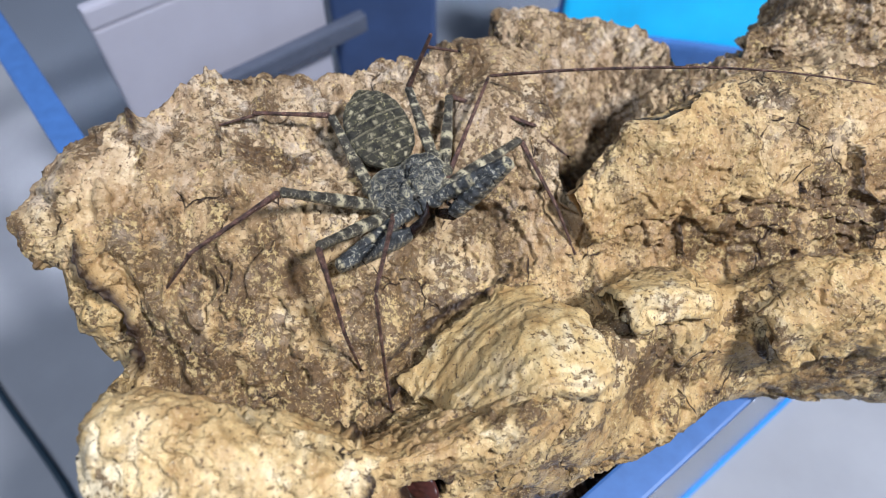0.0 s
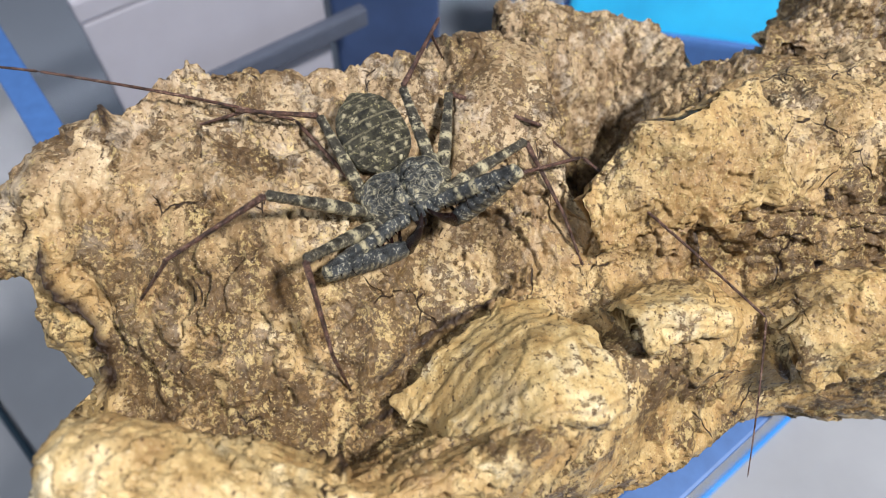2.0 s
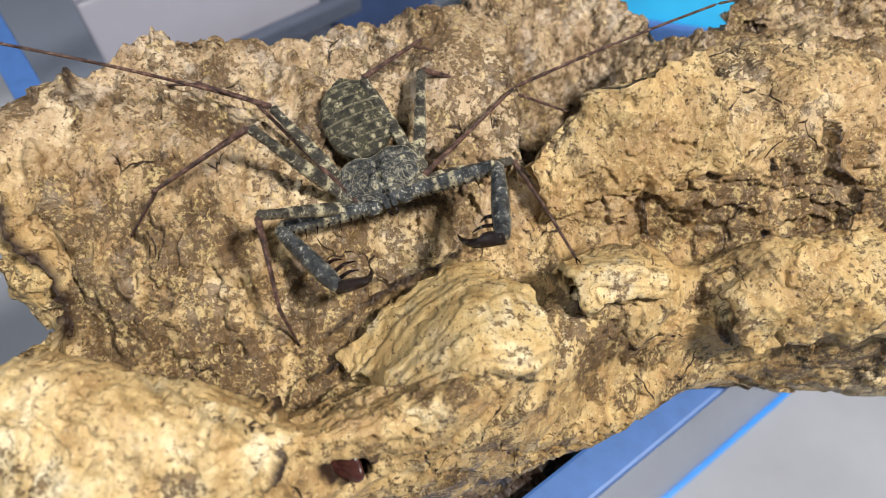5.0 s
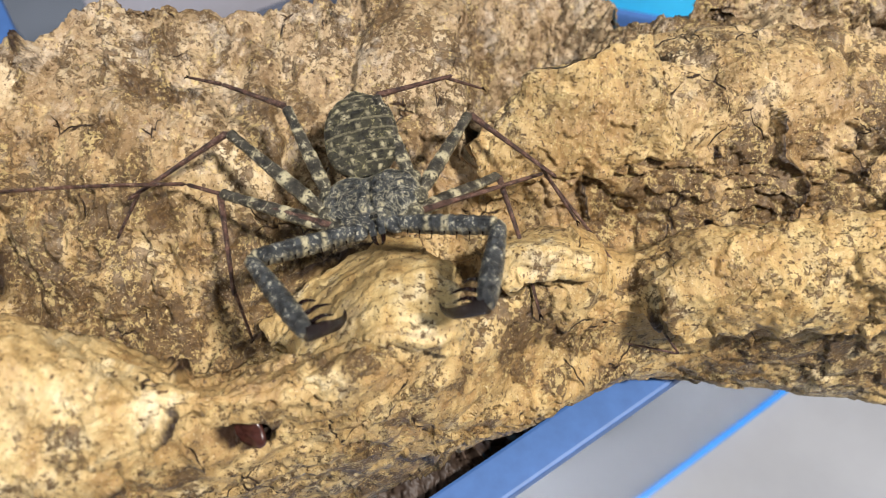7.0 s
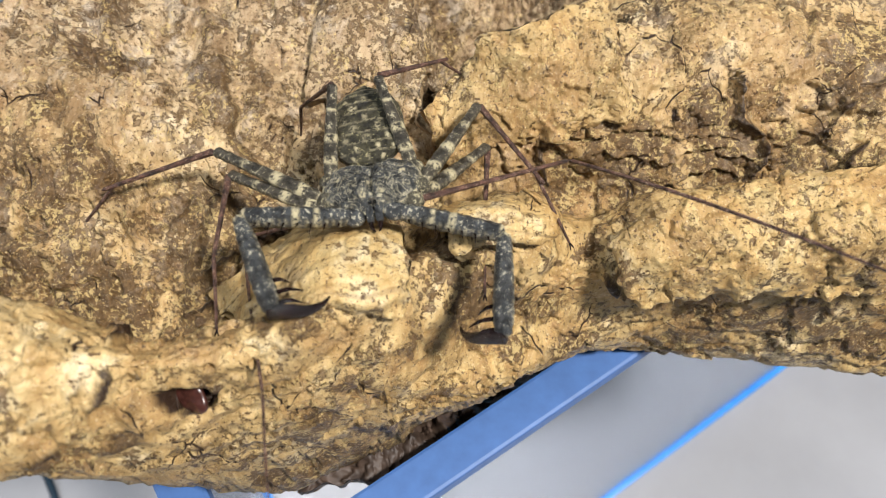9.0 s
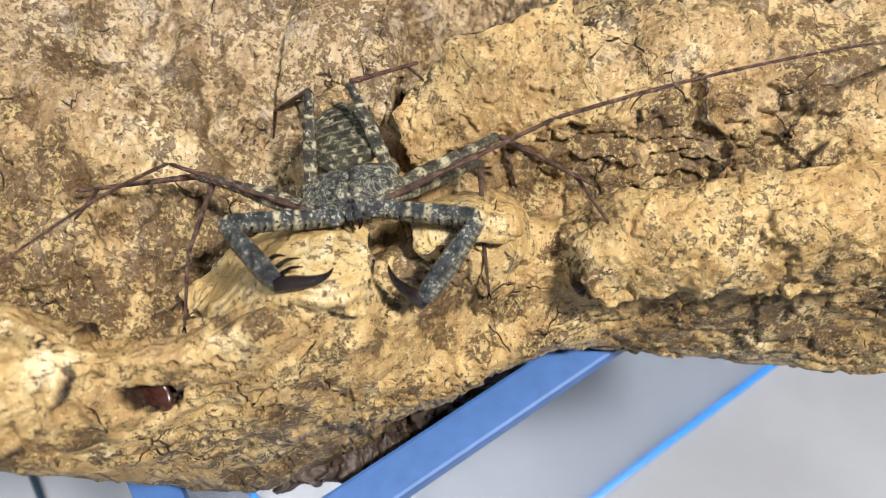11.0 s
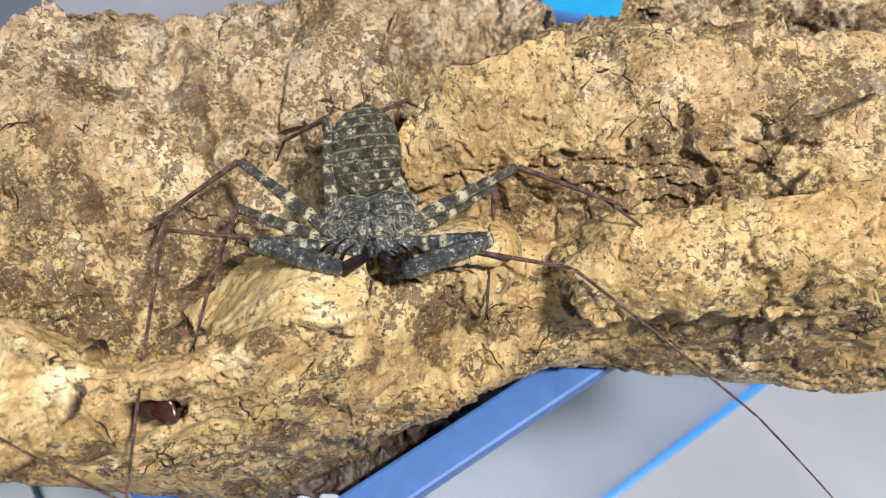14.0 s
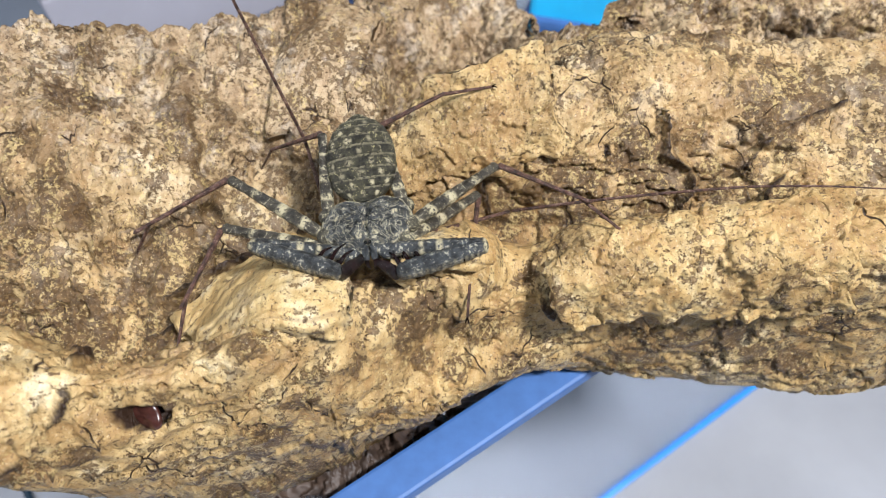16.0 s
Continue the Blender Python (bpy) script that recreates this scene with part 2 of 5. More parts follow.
def grid_faces(rows, cols, closed):
    i = np.arange(rows - 1)[:, None] * cols
    j = np.arange(cols if closed else cols - 1)[None, :]
    k = (j + 1) % cols
    return np.stack((i + j, i + k, i + k + cols, i + j + cols), -1).reshape(-1, 4)


def weathered(g, closed, lines=(), rough=1.0, flakes=1.0, lumps=1.0):
    """Bark relief on a grid of points: lumps, flaking plates, fissures and fine grain. Returns the points and their
    crack shade and soil values.
    """
    shape = g.shape
    nrm = normals(g, closed).reshape(-1, 3)
    p = g.reshape(-1, 3)
    warp = np.stack((fractal(p, 0.008, 4), fractal(p + 5.1, 0.008, 4), fractal(p + 9.7, 0.008, 4)), -1)
    q = p + 0.0028 * warp
    h = 0.0014 * lumps * fractal(q, 0.014, 3, 0.45)
    fold = 1 - np.abs(fractal(q * (0.8, 1.0, 1.0) + 1.3, 0.021, 3))
    h += 0.0018 * lumps * (np.clip(fold, 0, 1) ** 3 - 0.3)
    ridged = 1 - np.abs(fractal(q * (1.0, 0.40, 0.7), 0.0050, 4, 0.6))
    h += 0.0004 * rough * (ridged - 0.6)
    fan = np.stack((q[:, 0] * (1 + 3.5 * (0.17 - q[:, 1])) + 0.35 * (q[:, 1] - 0.09), 0.16 * q[:, 1], 0.35 * q[:, 2]), -1)
    groove = np.abs(fractal(fan + 8.8, 0.0125, 3, 0.42))
    h += 0.0056 * np.clip(1.5 * (np.asarray(rough) - 0.3), 0, 0.6) * (0.45 - groove)
    near, second, who = cells(q * (1.0, 0.70, 1.0), 0.0125)
    calm = np.clip(0.35 + 1.1 * fractal(p + 6.6, 0.030, 2), 0.1, 1)
    h += 0.0016 * flakes * calm * (who - 0.5)
    near, second, who = cells(q * (1.0, 0.82, 1.0) + 3.7, 0.0088)
    cushion = np.clip((second - near) * 2.2, 0, 1)
    h += 0.0010 * np.clip(np.asarray(rough) - 0.15, 0.1, 1) * (0.35 + 0.65 * calm) * (np.sqrt(cushion) - 0.75 + 0.7 * (who - 0.5))
    seam = np.clip(1 - cushion / 0.10, 0, 1) * (fractal(p + 1.7, 0.016, 2) > 0.4)
    jag = q + 0.0008 * np.stack((fractal(p + 2.2, 0.0030, 3), fractal(p + 6.2, 0.0030, 3), fractal(p + 8.2, 0.0030, 3)), -1)
    level = 2.5 * fractal(jag + 2.9, 0.030, 2)
    ledge = level - np.floor(level)
    h += 0.0030 * flakes * (np.floor(level) + np.clip(ledge / 0.07, 0, 1) - level)
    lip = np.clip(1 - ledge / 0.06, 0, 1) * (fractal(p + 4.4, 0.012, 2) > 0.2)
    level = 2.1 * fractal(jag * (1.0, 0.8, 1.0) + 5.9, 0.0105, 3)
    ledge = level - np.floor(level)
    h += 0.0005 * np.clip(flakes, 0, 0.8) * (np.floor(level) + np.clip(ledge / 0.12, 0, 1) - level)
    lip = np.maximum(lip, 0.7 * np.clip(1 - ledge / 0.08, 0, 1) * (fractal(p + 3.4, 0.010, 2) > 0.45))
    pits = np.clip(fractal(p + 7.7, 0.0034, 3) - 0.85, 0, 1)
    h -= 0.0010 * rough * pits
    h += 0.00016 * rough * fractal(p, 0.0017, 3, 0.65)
    # recess shade as a colour mask: pits, ledge lips, seams, then crack lines
    crack_shade = np.maximum(np.clip(0.4 * pits * rough, 0, 0.4), 0.75 * lip * np.clip(np.asarray(flakes) + 0.1, 0, 1))
    crack_shade = np.maximum(crack_shade, 0.75 * seam * np.clip(np.asarray(rough) + 0.2, 0, 1))
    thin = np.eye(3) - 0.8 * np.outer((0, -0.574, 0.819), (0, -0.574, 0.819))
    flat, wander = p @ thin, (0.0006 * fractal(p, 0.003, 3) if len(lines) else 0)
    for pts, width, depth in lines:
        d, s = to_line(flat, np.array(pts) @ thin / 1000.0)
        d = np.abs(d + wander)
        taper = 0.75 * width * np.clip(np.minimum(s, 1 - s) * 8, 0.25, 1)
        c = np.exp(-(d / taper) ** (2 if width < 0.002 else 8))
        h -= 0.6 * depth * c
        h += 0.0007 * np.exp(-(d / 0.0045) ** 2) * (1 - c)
        crack_shade = np.maximum(crack_shade, np.clip(1.6 * c - 0.5, 0, 1))
    return (p + nrm * h[:, None]).reshape(shape), crack_shade, nrm, np.clip(1.9 * groove - 0.6, 0, 0.5) * np.clip(2.2 * (np.asarray(rough) - 0.25), 0, 1)


# ---- the bark ----
RIBS = []


def rib(x, **at):
    """One cross-section of the bark at x: named points round it as (y, z) or (y, z, shift in x), in millimetres."""
    RIBS.append([((x + (v[2] if len(v) > 2 else 0)) / 1000, v[0] / 1000, v[1] / 1000) for v in at.values()])


def bark_body():
    rib(-95, back_hem=(102, 178, 3), back=(104, 186, 2), crest=(103, 189), brow=(97, 189), slope=(91, 188), valley=(85, 184, 4), lip=(83, 180, 12), ledge=(81, 177, 14), face=(81, 173, 14), hem=(83, 169, 8), under=(93, 170, 4))
    rib(-81, back_hem=(112, 170), back=(116, 188), crest=(113, 194), brow=(105, 196), slope=(94, 195), valley=(84, 190), lip=(79, 184), ledge=(76, 178), face=(74, 172), hem=(76, 165), under=(95, 158))
    rib(-68, back_hem=(124, 165), back=(126, 190), crest=(121, 196), brow=(110, 194), slope=(97, 191), valley=(83, 187), lip=(73, 178), ledge=(67, 173), face=(63, 168), hem=(65, 160), under=(95, 150))
    rib(-60, back_hem=(133, 165), back=(133, 192), crest=(129, 197), brow=(115, 193), slope=(98, 190), valley=(75, 180), lip=(59, 171), ledge=(51, 194), face=(38, 196), hem=(24, 172), under=(80, 145))
    rib(-46, back_hem=(138, 165), back=(139, 186), crest=(135, 191), brow=(115, 192), slope=(97, 191), valley=(72, 181), lip=(56, 170), ledge=(49, 196), face=(36, 202), hem=(20, 182), under=(70, 135))
    rib(-30, back_hem=(142, 165), back=(144, 182), crest=(138, 187), brow=(114, 187), slope=(92, 190), valley=(72, 177), lip=(55, 168), ledge=(47.5, 192), face=(35, 201), hem=(20, 180), under=(65, 128))
    rib(-15, back_hem=(148, 165), back=(151, 183), crest=(143, 185), brow=(118, 184), slope=(95, 178), valley=(72, 172), lip=(56, 168), ledge=(47, 185), face=(35, 196), hem=(26, 168), under=(52, 112))
    rib(0, back_hem=(156, 165), back=(158, 181), crest=(149, 186), brow=(126, 185), slope=(104, 172), valley=(80, 167), lip=(61, 169), ledge=(50, 182), face=(40, 184), hem=(34, 150), under=(54, 104))
    rib(15, back_hem=(164, 160), back=(166, 178), crest=(146, 186), brow=(124, 182), slope=(104, 173), valley=(88, 169), lip=(68, 171), ledge=(55, 186), face=(45, 187.5), hem=(41, 148), under=(61, 102))
    rib(25, back_hem=(156, 140), back=(152, 172), crest=(140, 184), brow=(122, 184), slope=(106, 176), valley=(93, 170), lip=(75, 172), ledge=(62, 184), face=(51, 184), hem=(46, 145), under=(65, 103))
    rib(29, back_hem=(152, 140), back=(147, 168), crest=(136, 180), brow=(119, 180), slope=(105, 174), valley=(93, 169), lip=(78, 171), ledge=(63, 183), face=(53, 182), hem=(47, 146), under=(67, 104))
    rib(33, back_hem=(120, 135), back=(113, 158), crest=(107, 175), brow=(104, 176), slope=(100, 173), valley=(94, 169), lip=(81, 171), ledge=(67, 180), face=(56, 177), hem=(49, 144), under=(70, 106))
    rib(40, back_hem=(122, 135), back=(118, 160), crest=(114, 186), brow=(108, 185), slope=(100, 175), valley=(94, 169), lip=(85, 174), ledge=(73, 178), face=(61, 167), hem=(52, 144), under=(73, 108))
    rib(48, back_hem=(128, 138), back=(125, 166), crest=(119, 191), brow=(111, 191), slope=(100, 176), valley=(94, 169), lip=(87, 178), ledge=(75, 181), face=(66, 162), hem=(55, 145), under=(78, 112))
    rib(58, back_hem=(136, 140), back=(134, 176), crest=(126, 191), brow=(112, 194), slope=(102, 178), valley=(95, 166), lip=(87, 177), ledge=(76, 179), face=(69, 160), hem=(61, 145), under=(86, 118))
    rib(67, back_hem=(142, 140), back=(142, 180), crest=(129, 191), brow=(114, 195), slope=(103, 180), valley=(96, 164), lip=(87, 169), ledge=(78, 167), face=(73, 156), hem=(69, 138, 1), under=(95, 122))
    rib(80, back_hem=(150, 145), back=(150, 178), crest=(132, 192), brow=(118, 194), slope=(105, 182), valley=(97, 165), lip=(89, 178), ledge=(77, 177), face=(75, 156), hem=(78, 124, 4), under=(100, 121))
    rib(95, back_hem=(150, 145), back=(148, 184), crest=(132, 193), brow=(117, 191), slope=(104, 177), valley=(97, 166), lip=(90, 180), ledge=(78, 179), face=(76, 156), hem=(78, 122, 4), under=(100, 121))
    rib(111, back_hem=(150, 145), back=(146, 186), crest=(132, 193), brow=(120, 192), slope=(106, 178), valley=(98, 171), lip=(91, 183), ledge=(79, 181), face=(77, 156), hem=(78, 122, 4), under=(100, 121))
    rib(130, back_hem=(150, 145), back=(146, 184), crest=(132, 189), brow=(118, 188), slope=(106, 184), valley=(97, 181), lip=(91, 184), ledge=(80, 182), face=(78, 156), hem=(78, 122, 4), under=(100, 121))
    rib(160, back_hem=(148, 145), back=(144, 184), crest=(132, 190), brow=(118, 190), slope=(106, 186), valley=(97, 182), lip=(90, 182), ledge=(79, 180), face=(78, 157), hem=(79, 122, 4), under=(100, 121))
    rib(205, back_hem=(140, 150), back=(136, 176), crest=(128, 182), brow=(117, 183), slope=(106, 181), valley=(97, 178), lip=(88, 176), ledge=(82, 172), face=(80, 160), hem=(91, 129, 4), under=(100, 138))
    ring = [spline(r, [14, 24, 44, 52, 52, 46, 46, 40, 46, 18, 14], True) for r in RIBS]
    xs = [np.mean([q[0] for q in r]) for r in RIBS]
    steps = [max(4, round((b - a) / 0.00036)) for a, b in zip(xs[:-1], xs[1:])]
    g = spline(np.array(ring).reshape(len(ring), -1), steps).reshape(-1, len(ring[0]), 3)
    rows, cols = g.shape[:2]
    ring_at = np.tile(np.arange(cols), rows)
    inner = np.interp(ring_at, [0, 200, 240, 300, cols], [1, 1, 0.55, 0.1, 0.15])
    side = np.interp(g.reshape(-1, 3)[:, 0], [0.025, 0.045], [1.0, 0.4])
    weather = side * np.interp(ring_at, [0, 95, 150, 195, 250, cols], [1, 0.92, 0.5, 0.25, 0.15, 0.12])
    worn = side * inner
    g, crack_shade, nrm, filled = weathered(g, True, BARK_LINES, 0.22 + 0.48 * worn, 0.45 + 0.25 * worn, 0.55 + 0.3 * worn)
    verts = g.reshape(-1, 3)
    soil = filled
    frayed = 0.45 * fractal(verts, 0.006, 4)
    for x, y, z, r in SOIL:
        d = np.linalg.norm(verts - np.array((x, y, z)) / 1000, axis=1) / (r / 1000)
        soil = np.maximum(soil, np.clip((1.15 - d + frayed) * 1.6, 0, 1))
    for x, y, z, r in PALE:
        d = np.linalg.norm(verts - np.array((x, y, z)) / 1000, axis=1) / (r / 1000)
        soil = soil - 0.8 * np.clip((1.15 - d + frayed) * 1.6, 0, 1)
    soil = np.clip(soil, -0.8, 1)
    across, down, away = np.array((1, 0, 0)), np.array((0, -0.82, -0.57)), np.array((0.0, 0.62, -0.78))
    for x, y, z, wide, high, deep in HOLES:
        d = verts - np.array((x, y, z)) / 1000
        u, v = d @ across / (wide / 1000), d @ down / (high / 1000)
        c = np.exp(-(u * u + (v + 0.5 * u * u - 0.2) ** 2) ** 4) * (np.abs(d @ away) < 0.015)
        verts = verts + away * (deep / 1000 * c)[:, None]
        # hole insides are coloured dark as well, since the lamp reaches into them
        crack_shade = np.maximum(crack_shade, np.clip(8 * c - 0.3, 0, 1))
    ends = (np.arange(cols)[::-1], (rows - 1) * cols + np.arange(cols))
    return link_mesh("bark_body", verts, grid_faces(rows, cols, True), CORK, cork_bark, ends, attrs={"crack_shade": crack_shade, "soil": soil, "weather": weather})


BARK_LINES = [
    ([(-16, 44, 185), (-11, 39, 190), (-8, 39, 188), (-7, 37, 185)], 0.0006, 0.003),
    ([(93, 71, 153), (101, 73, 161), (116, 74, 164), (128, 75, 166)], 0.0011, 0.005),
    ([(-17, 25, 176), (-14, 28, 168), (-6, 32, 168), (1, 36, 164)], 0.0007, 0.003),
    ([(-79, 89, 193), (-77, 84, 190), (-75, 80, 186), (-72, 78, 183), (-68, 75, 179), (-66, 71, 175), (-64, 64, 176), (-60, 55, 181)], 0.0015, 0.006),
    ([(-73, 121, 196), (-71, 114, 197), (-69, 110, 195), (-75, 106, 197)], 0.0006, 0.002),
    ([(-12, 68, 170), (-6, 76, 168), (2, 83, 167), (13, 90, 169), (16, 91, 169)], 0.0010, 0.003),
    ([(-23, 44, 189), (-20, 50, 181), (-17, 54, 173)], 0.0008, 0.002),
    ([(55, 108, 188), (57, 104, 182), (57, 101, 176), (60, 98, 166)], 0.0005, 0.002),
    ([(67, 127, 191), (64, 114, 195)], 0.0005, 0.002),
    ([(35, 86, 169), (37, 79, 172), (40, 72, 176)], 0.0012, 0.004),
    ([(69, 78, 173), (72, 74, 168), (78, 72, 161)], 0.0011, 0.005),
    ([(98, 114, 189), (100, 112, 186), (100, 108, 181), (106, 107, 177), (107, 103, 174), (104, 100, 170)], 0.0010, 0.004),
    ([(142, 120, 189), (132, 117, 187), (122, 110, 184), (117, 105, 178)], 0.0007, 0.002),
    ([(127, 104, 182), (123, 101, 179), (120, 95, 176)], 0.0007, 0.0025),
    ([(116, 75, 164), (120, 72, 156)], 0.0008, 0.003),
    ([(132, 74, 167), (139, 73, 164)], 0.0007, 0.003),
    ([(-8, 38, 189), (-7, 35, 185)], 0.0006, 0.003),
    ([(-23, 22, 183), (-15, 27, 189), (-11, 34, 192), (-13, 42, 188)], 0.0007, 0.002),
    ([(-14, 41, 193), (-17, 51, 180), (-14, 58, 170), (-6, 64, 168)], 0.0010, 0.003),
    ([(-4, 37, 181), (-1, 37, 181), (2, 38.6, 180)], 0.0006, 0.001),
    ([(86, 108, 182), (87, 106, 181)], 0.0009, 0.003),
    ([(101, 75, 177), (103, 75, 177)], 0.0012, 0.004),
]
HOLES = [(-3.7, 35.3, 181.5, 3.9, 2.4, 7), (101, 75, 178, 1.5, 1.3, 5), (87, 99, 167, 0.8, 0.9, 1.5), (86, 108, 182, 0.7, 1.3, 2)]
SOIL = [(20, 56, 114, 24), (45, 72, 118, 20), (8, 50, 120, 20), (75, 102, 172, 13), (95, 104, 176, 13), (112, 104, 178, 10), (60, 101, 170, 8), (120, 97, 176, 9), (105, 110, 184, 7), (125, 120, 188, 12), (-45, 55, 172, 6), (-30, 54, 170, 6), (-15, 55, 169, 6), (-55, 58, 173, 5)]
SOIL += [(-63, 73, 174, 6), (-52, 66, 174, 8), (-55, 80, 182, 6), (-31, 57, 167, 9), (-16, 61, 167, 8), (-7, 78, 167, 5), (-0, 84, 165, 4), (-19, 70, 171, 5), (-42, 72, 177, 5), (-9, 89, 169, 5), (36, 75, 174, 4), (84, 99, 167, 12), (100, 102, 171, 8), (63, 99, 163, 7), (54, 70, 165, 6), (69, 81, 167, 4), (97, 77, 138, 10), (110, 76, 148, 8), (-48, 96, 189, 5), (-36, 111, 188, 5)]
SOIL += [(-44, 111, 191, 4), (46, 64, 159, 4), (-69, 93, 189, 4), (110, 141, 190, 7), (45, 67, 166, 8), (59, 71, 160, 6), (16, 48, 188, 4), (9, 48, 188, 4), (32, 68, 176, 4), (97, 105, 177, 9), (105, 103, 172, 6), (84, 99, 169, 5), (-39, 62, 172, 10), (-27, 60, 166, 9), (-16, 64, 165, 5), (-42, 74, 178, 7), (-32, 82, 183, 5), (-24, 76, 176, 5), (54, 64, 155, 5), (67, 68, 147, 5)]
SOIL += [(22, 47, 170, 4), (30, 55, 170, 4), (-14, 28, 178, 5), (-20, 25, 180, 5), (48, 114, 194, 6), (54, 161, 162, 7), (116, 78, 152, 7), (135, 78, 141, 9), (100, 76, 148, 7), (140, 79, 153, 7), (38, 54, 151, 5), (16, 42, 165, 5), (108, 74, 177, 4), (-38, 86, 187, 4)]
PALE = [(-52, 42, 198, 13), (-34, 40, 198, 12), (-62, 34, 192, 10), (-18, 40, 193, 9), (8, 43, 187, 7), (-40, 30, 198, 12), (-20, 92, 180, 9), (-72, 100, 193, 9)]
cork_bark = tagged(new("cork_bark"), "rugged tan and brown piece of cork bark resting across a tub", "bark")
bark_body()


def bark_patch(name, rows, thick, mat, ragged=0.0012, strata=0.0, rough=1.0, flakes=0.6, step=0.00036, weather=0.2, lumps=1.0, dirt=0.0, curl=(0, 0), label=""):
    """A ragged slab of bark over a net of control points in millimetres."""
    net = np.array(rows, float) / 1000
    net[0] += np.array((0, -0.57, 0.82)) * curl[0]
    net[:, 0] += np.array((0, -0.57, 0.82)) * curl[1]
    span_u = np.linalg.norm(np.diff(net, axis=0), axis=2).mean()
    span_v = np.linalg.norm(np.diff(net, axis=1), axis=2).mean()
    g = spline(net.reshape(len(net), -1), max(4, int(span_u / step))).reshape(-1, net.shape[1], 3)
    g = spline(g.transpose(1, 0, 2).reshape(net.shape[1], -1), max(4, int(span_v / step))).reshape(-1, g.shape[0], 3).transpose(1, 0, 2)
    r, c = g.shape[:2]
    p = g.reshape(-1, 3)
    if normals(g, False)[..., 2].mean() < 0:
        g = g[:, ::-1]
        p = g.reshape(-1, 3)
    top, crack_shade, nrm, filled = weathered(g, False, (), rough, flakes, lumps)
    filled = np.maximum(filled, dirt) if dirt >= 0 else filled + dirt
    edge = np.minimum(np.minimum(np.arange(r), np.arange(r)[::-1])[:, None], np.minimum(np.arange(c), np.arange(c)[::-1])[None, :]).reshape(-1) * step
    shift = ragged * np.exp(-edge / 0.004)[:, None] * np.stack((fractal(p, 0.005, 3), fractal(p + 3.3, 0.005, 3), 0 * p[:, 0]), -1)
    top = (top.reshape(-1, 3) + shift - nrm * (0.0012 * np.exp(-edge / 0.0007))[:, None]).reshape(r, c, 3)
    if strata:
        v = np.repeat(np.linspace(0, 1, r), c)
        u = np.tile(np.linspace(0, 1, c), r)
        line = value_noise(np.stack((v * 30 + 0.5 * fractal(p, 0.01, 2), u * 1.6, 0 * u), -1))
        top = (top.reshape(-1, 3) + nrm * (strata * np.minimum(line, 0.1))[:, None]).reshape(r, c, 3)
        crack_shade = np.maximum(crack_shade, np.clip(-1.6 * line - 0.8, 0, 0.35))
    low = top - (nrm * thick).reshape(r, c, 3)
    verts = np.concatenate((top.reshape(-1, 3), low.reshape(-1, 3)))
    f = grid_faces(r, c, False)
    n = r * c
    rim = [i for i in range(c)] + [i * c + c - 1 for i in range(1, r)] + [(r - 1) * c + i for i in range(c - 2, -1, -1)] + [i * c for i in range(r - 2, 0, -1)]
    sides = [(a, b, b + n, a + n) for a, b in zip(rim, rim[1:] + rim[:1])]
    ob = link_mesh(name, verts, np.concatenate((f[:, ::-1], f + n, np.array(sides)[:, ::-1])), mat, cork_bark, attrs={"crack_shade": np.tile(crack_shade, 2), "soil": np.tile(filled, 2), "weather": np.full(2 * n, weather)})
    return tagged(ob, label) if label else ob


bark_patch("bark_plate", [
    [(-10, 63, 169), (-3, 71, 171), (5, 79, 172), (14, 87, 173)],
    [(-5, 58, 171), (4, 68, 177), (13, 76, 179), (22, 81, 177)],
    [(3, 53, 179), (12, 61, 186), (20, 67, 187), (31, 71, 184)],
    [(11, 50, 185), (19, 53, 190.5), (27, 54, 190), (33, 59, 187.5)],
    [(12.5, 49, 183), (20, 51.5, 185), (28, 53, 184), (34, 58.5, 181)],
], 0.0085, FLAKE, ragged=0.0022, strata=0.0004, flakes=0.15, rough=0.3, lumps=0.22, weather=0.0, dirt=-0.3, label="pale layered flake of cork")
bark_patch("pale_sheet", [
    [(2, 112, 177), (10, 113, 178.5), (17, 114, 178), (24, 115, 176)],
    [(2.5, 125, 183.5), (11, 127, 187), (17, 127, 186), (25, 128, 184)],
    [(3.5, 138, 185), (12, 140, 189), (18, 141, 188), (26, 142, 186)],
    [(5, 151, 183), (13, 153, 187), (19, 155, 186), (27, 157, 182)],
], 0.005, CORK, ragged=0.0005, rough=0.35, flakes=0.1, lumps=0.25, weather=0.9, dirt=0.0, label="flat pale squarish sheet of cork")
bark_patch("rear_sheet", [
    [(18, 146, 178), (16, 165, 178), (16, 182, 174), (18, 196, 160)],
    [(27, 132, 168), (28, 156, 179), (28, 180, 174), (30, 198, 160)],
    [(34, 128, 136), (38, 150, 150), (42, 178, 168), (46, 198, 158)],
    [(50, 130, 122), (52, 154, 140), (54, 182, 168), (58, 198, 152)],
    [(72, 136, 126), (70, 158, 164), (69, 172, 169), (74, 190, 140)],
], 0.006, CORK, ragged=0.002, rough=1.3, weather=1.0)
bark_patch("rear_shoulder", [
    [(48, 140, 150), (52, 146, 156), (60, 150, 152)],
    [(62, 140, 162), (64, 152, 172), (70, 162, 166)],
    [(76, 142, 172), (78, 154, 178), (82, 166, 166)],
    [(100, 142, 178), (100, 154, 181), (104, 166, 168)],
    [(130, 142, 176), (130, 154, 180), (132, 166, 166)],
], 0.006, CORK, ragged=0.002, rough=1.4, weather=0.8)
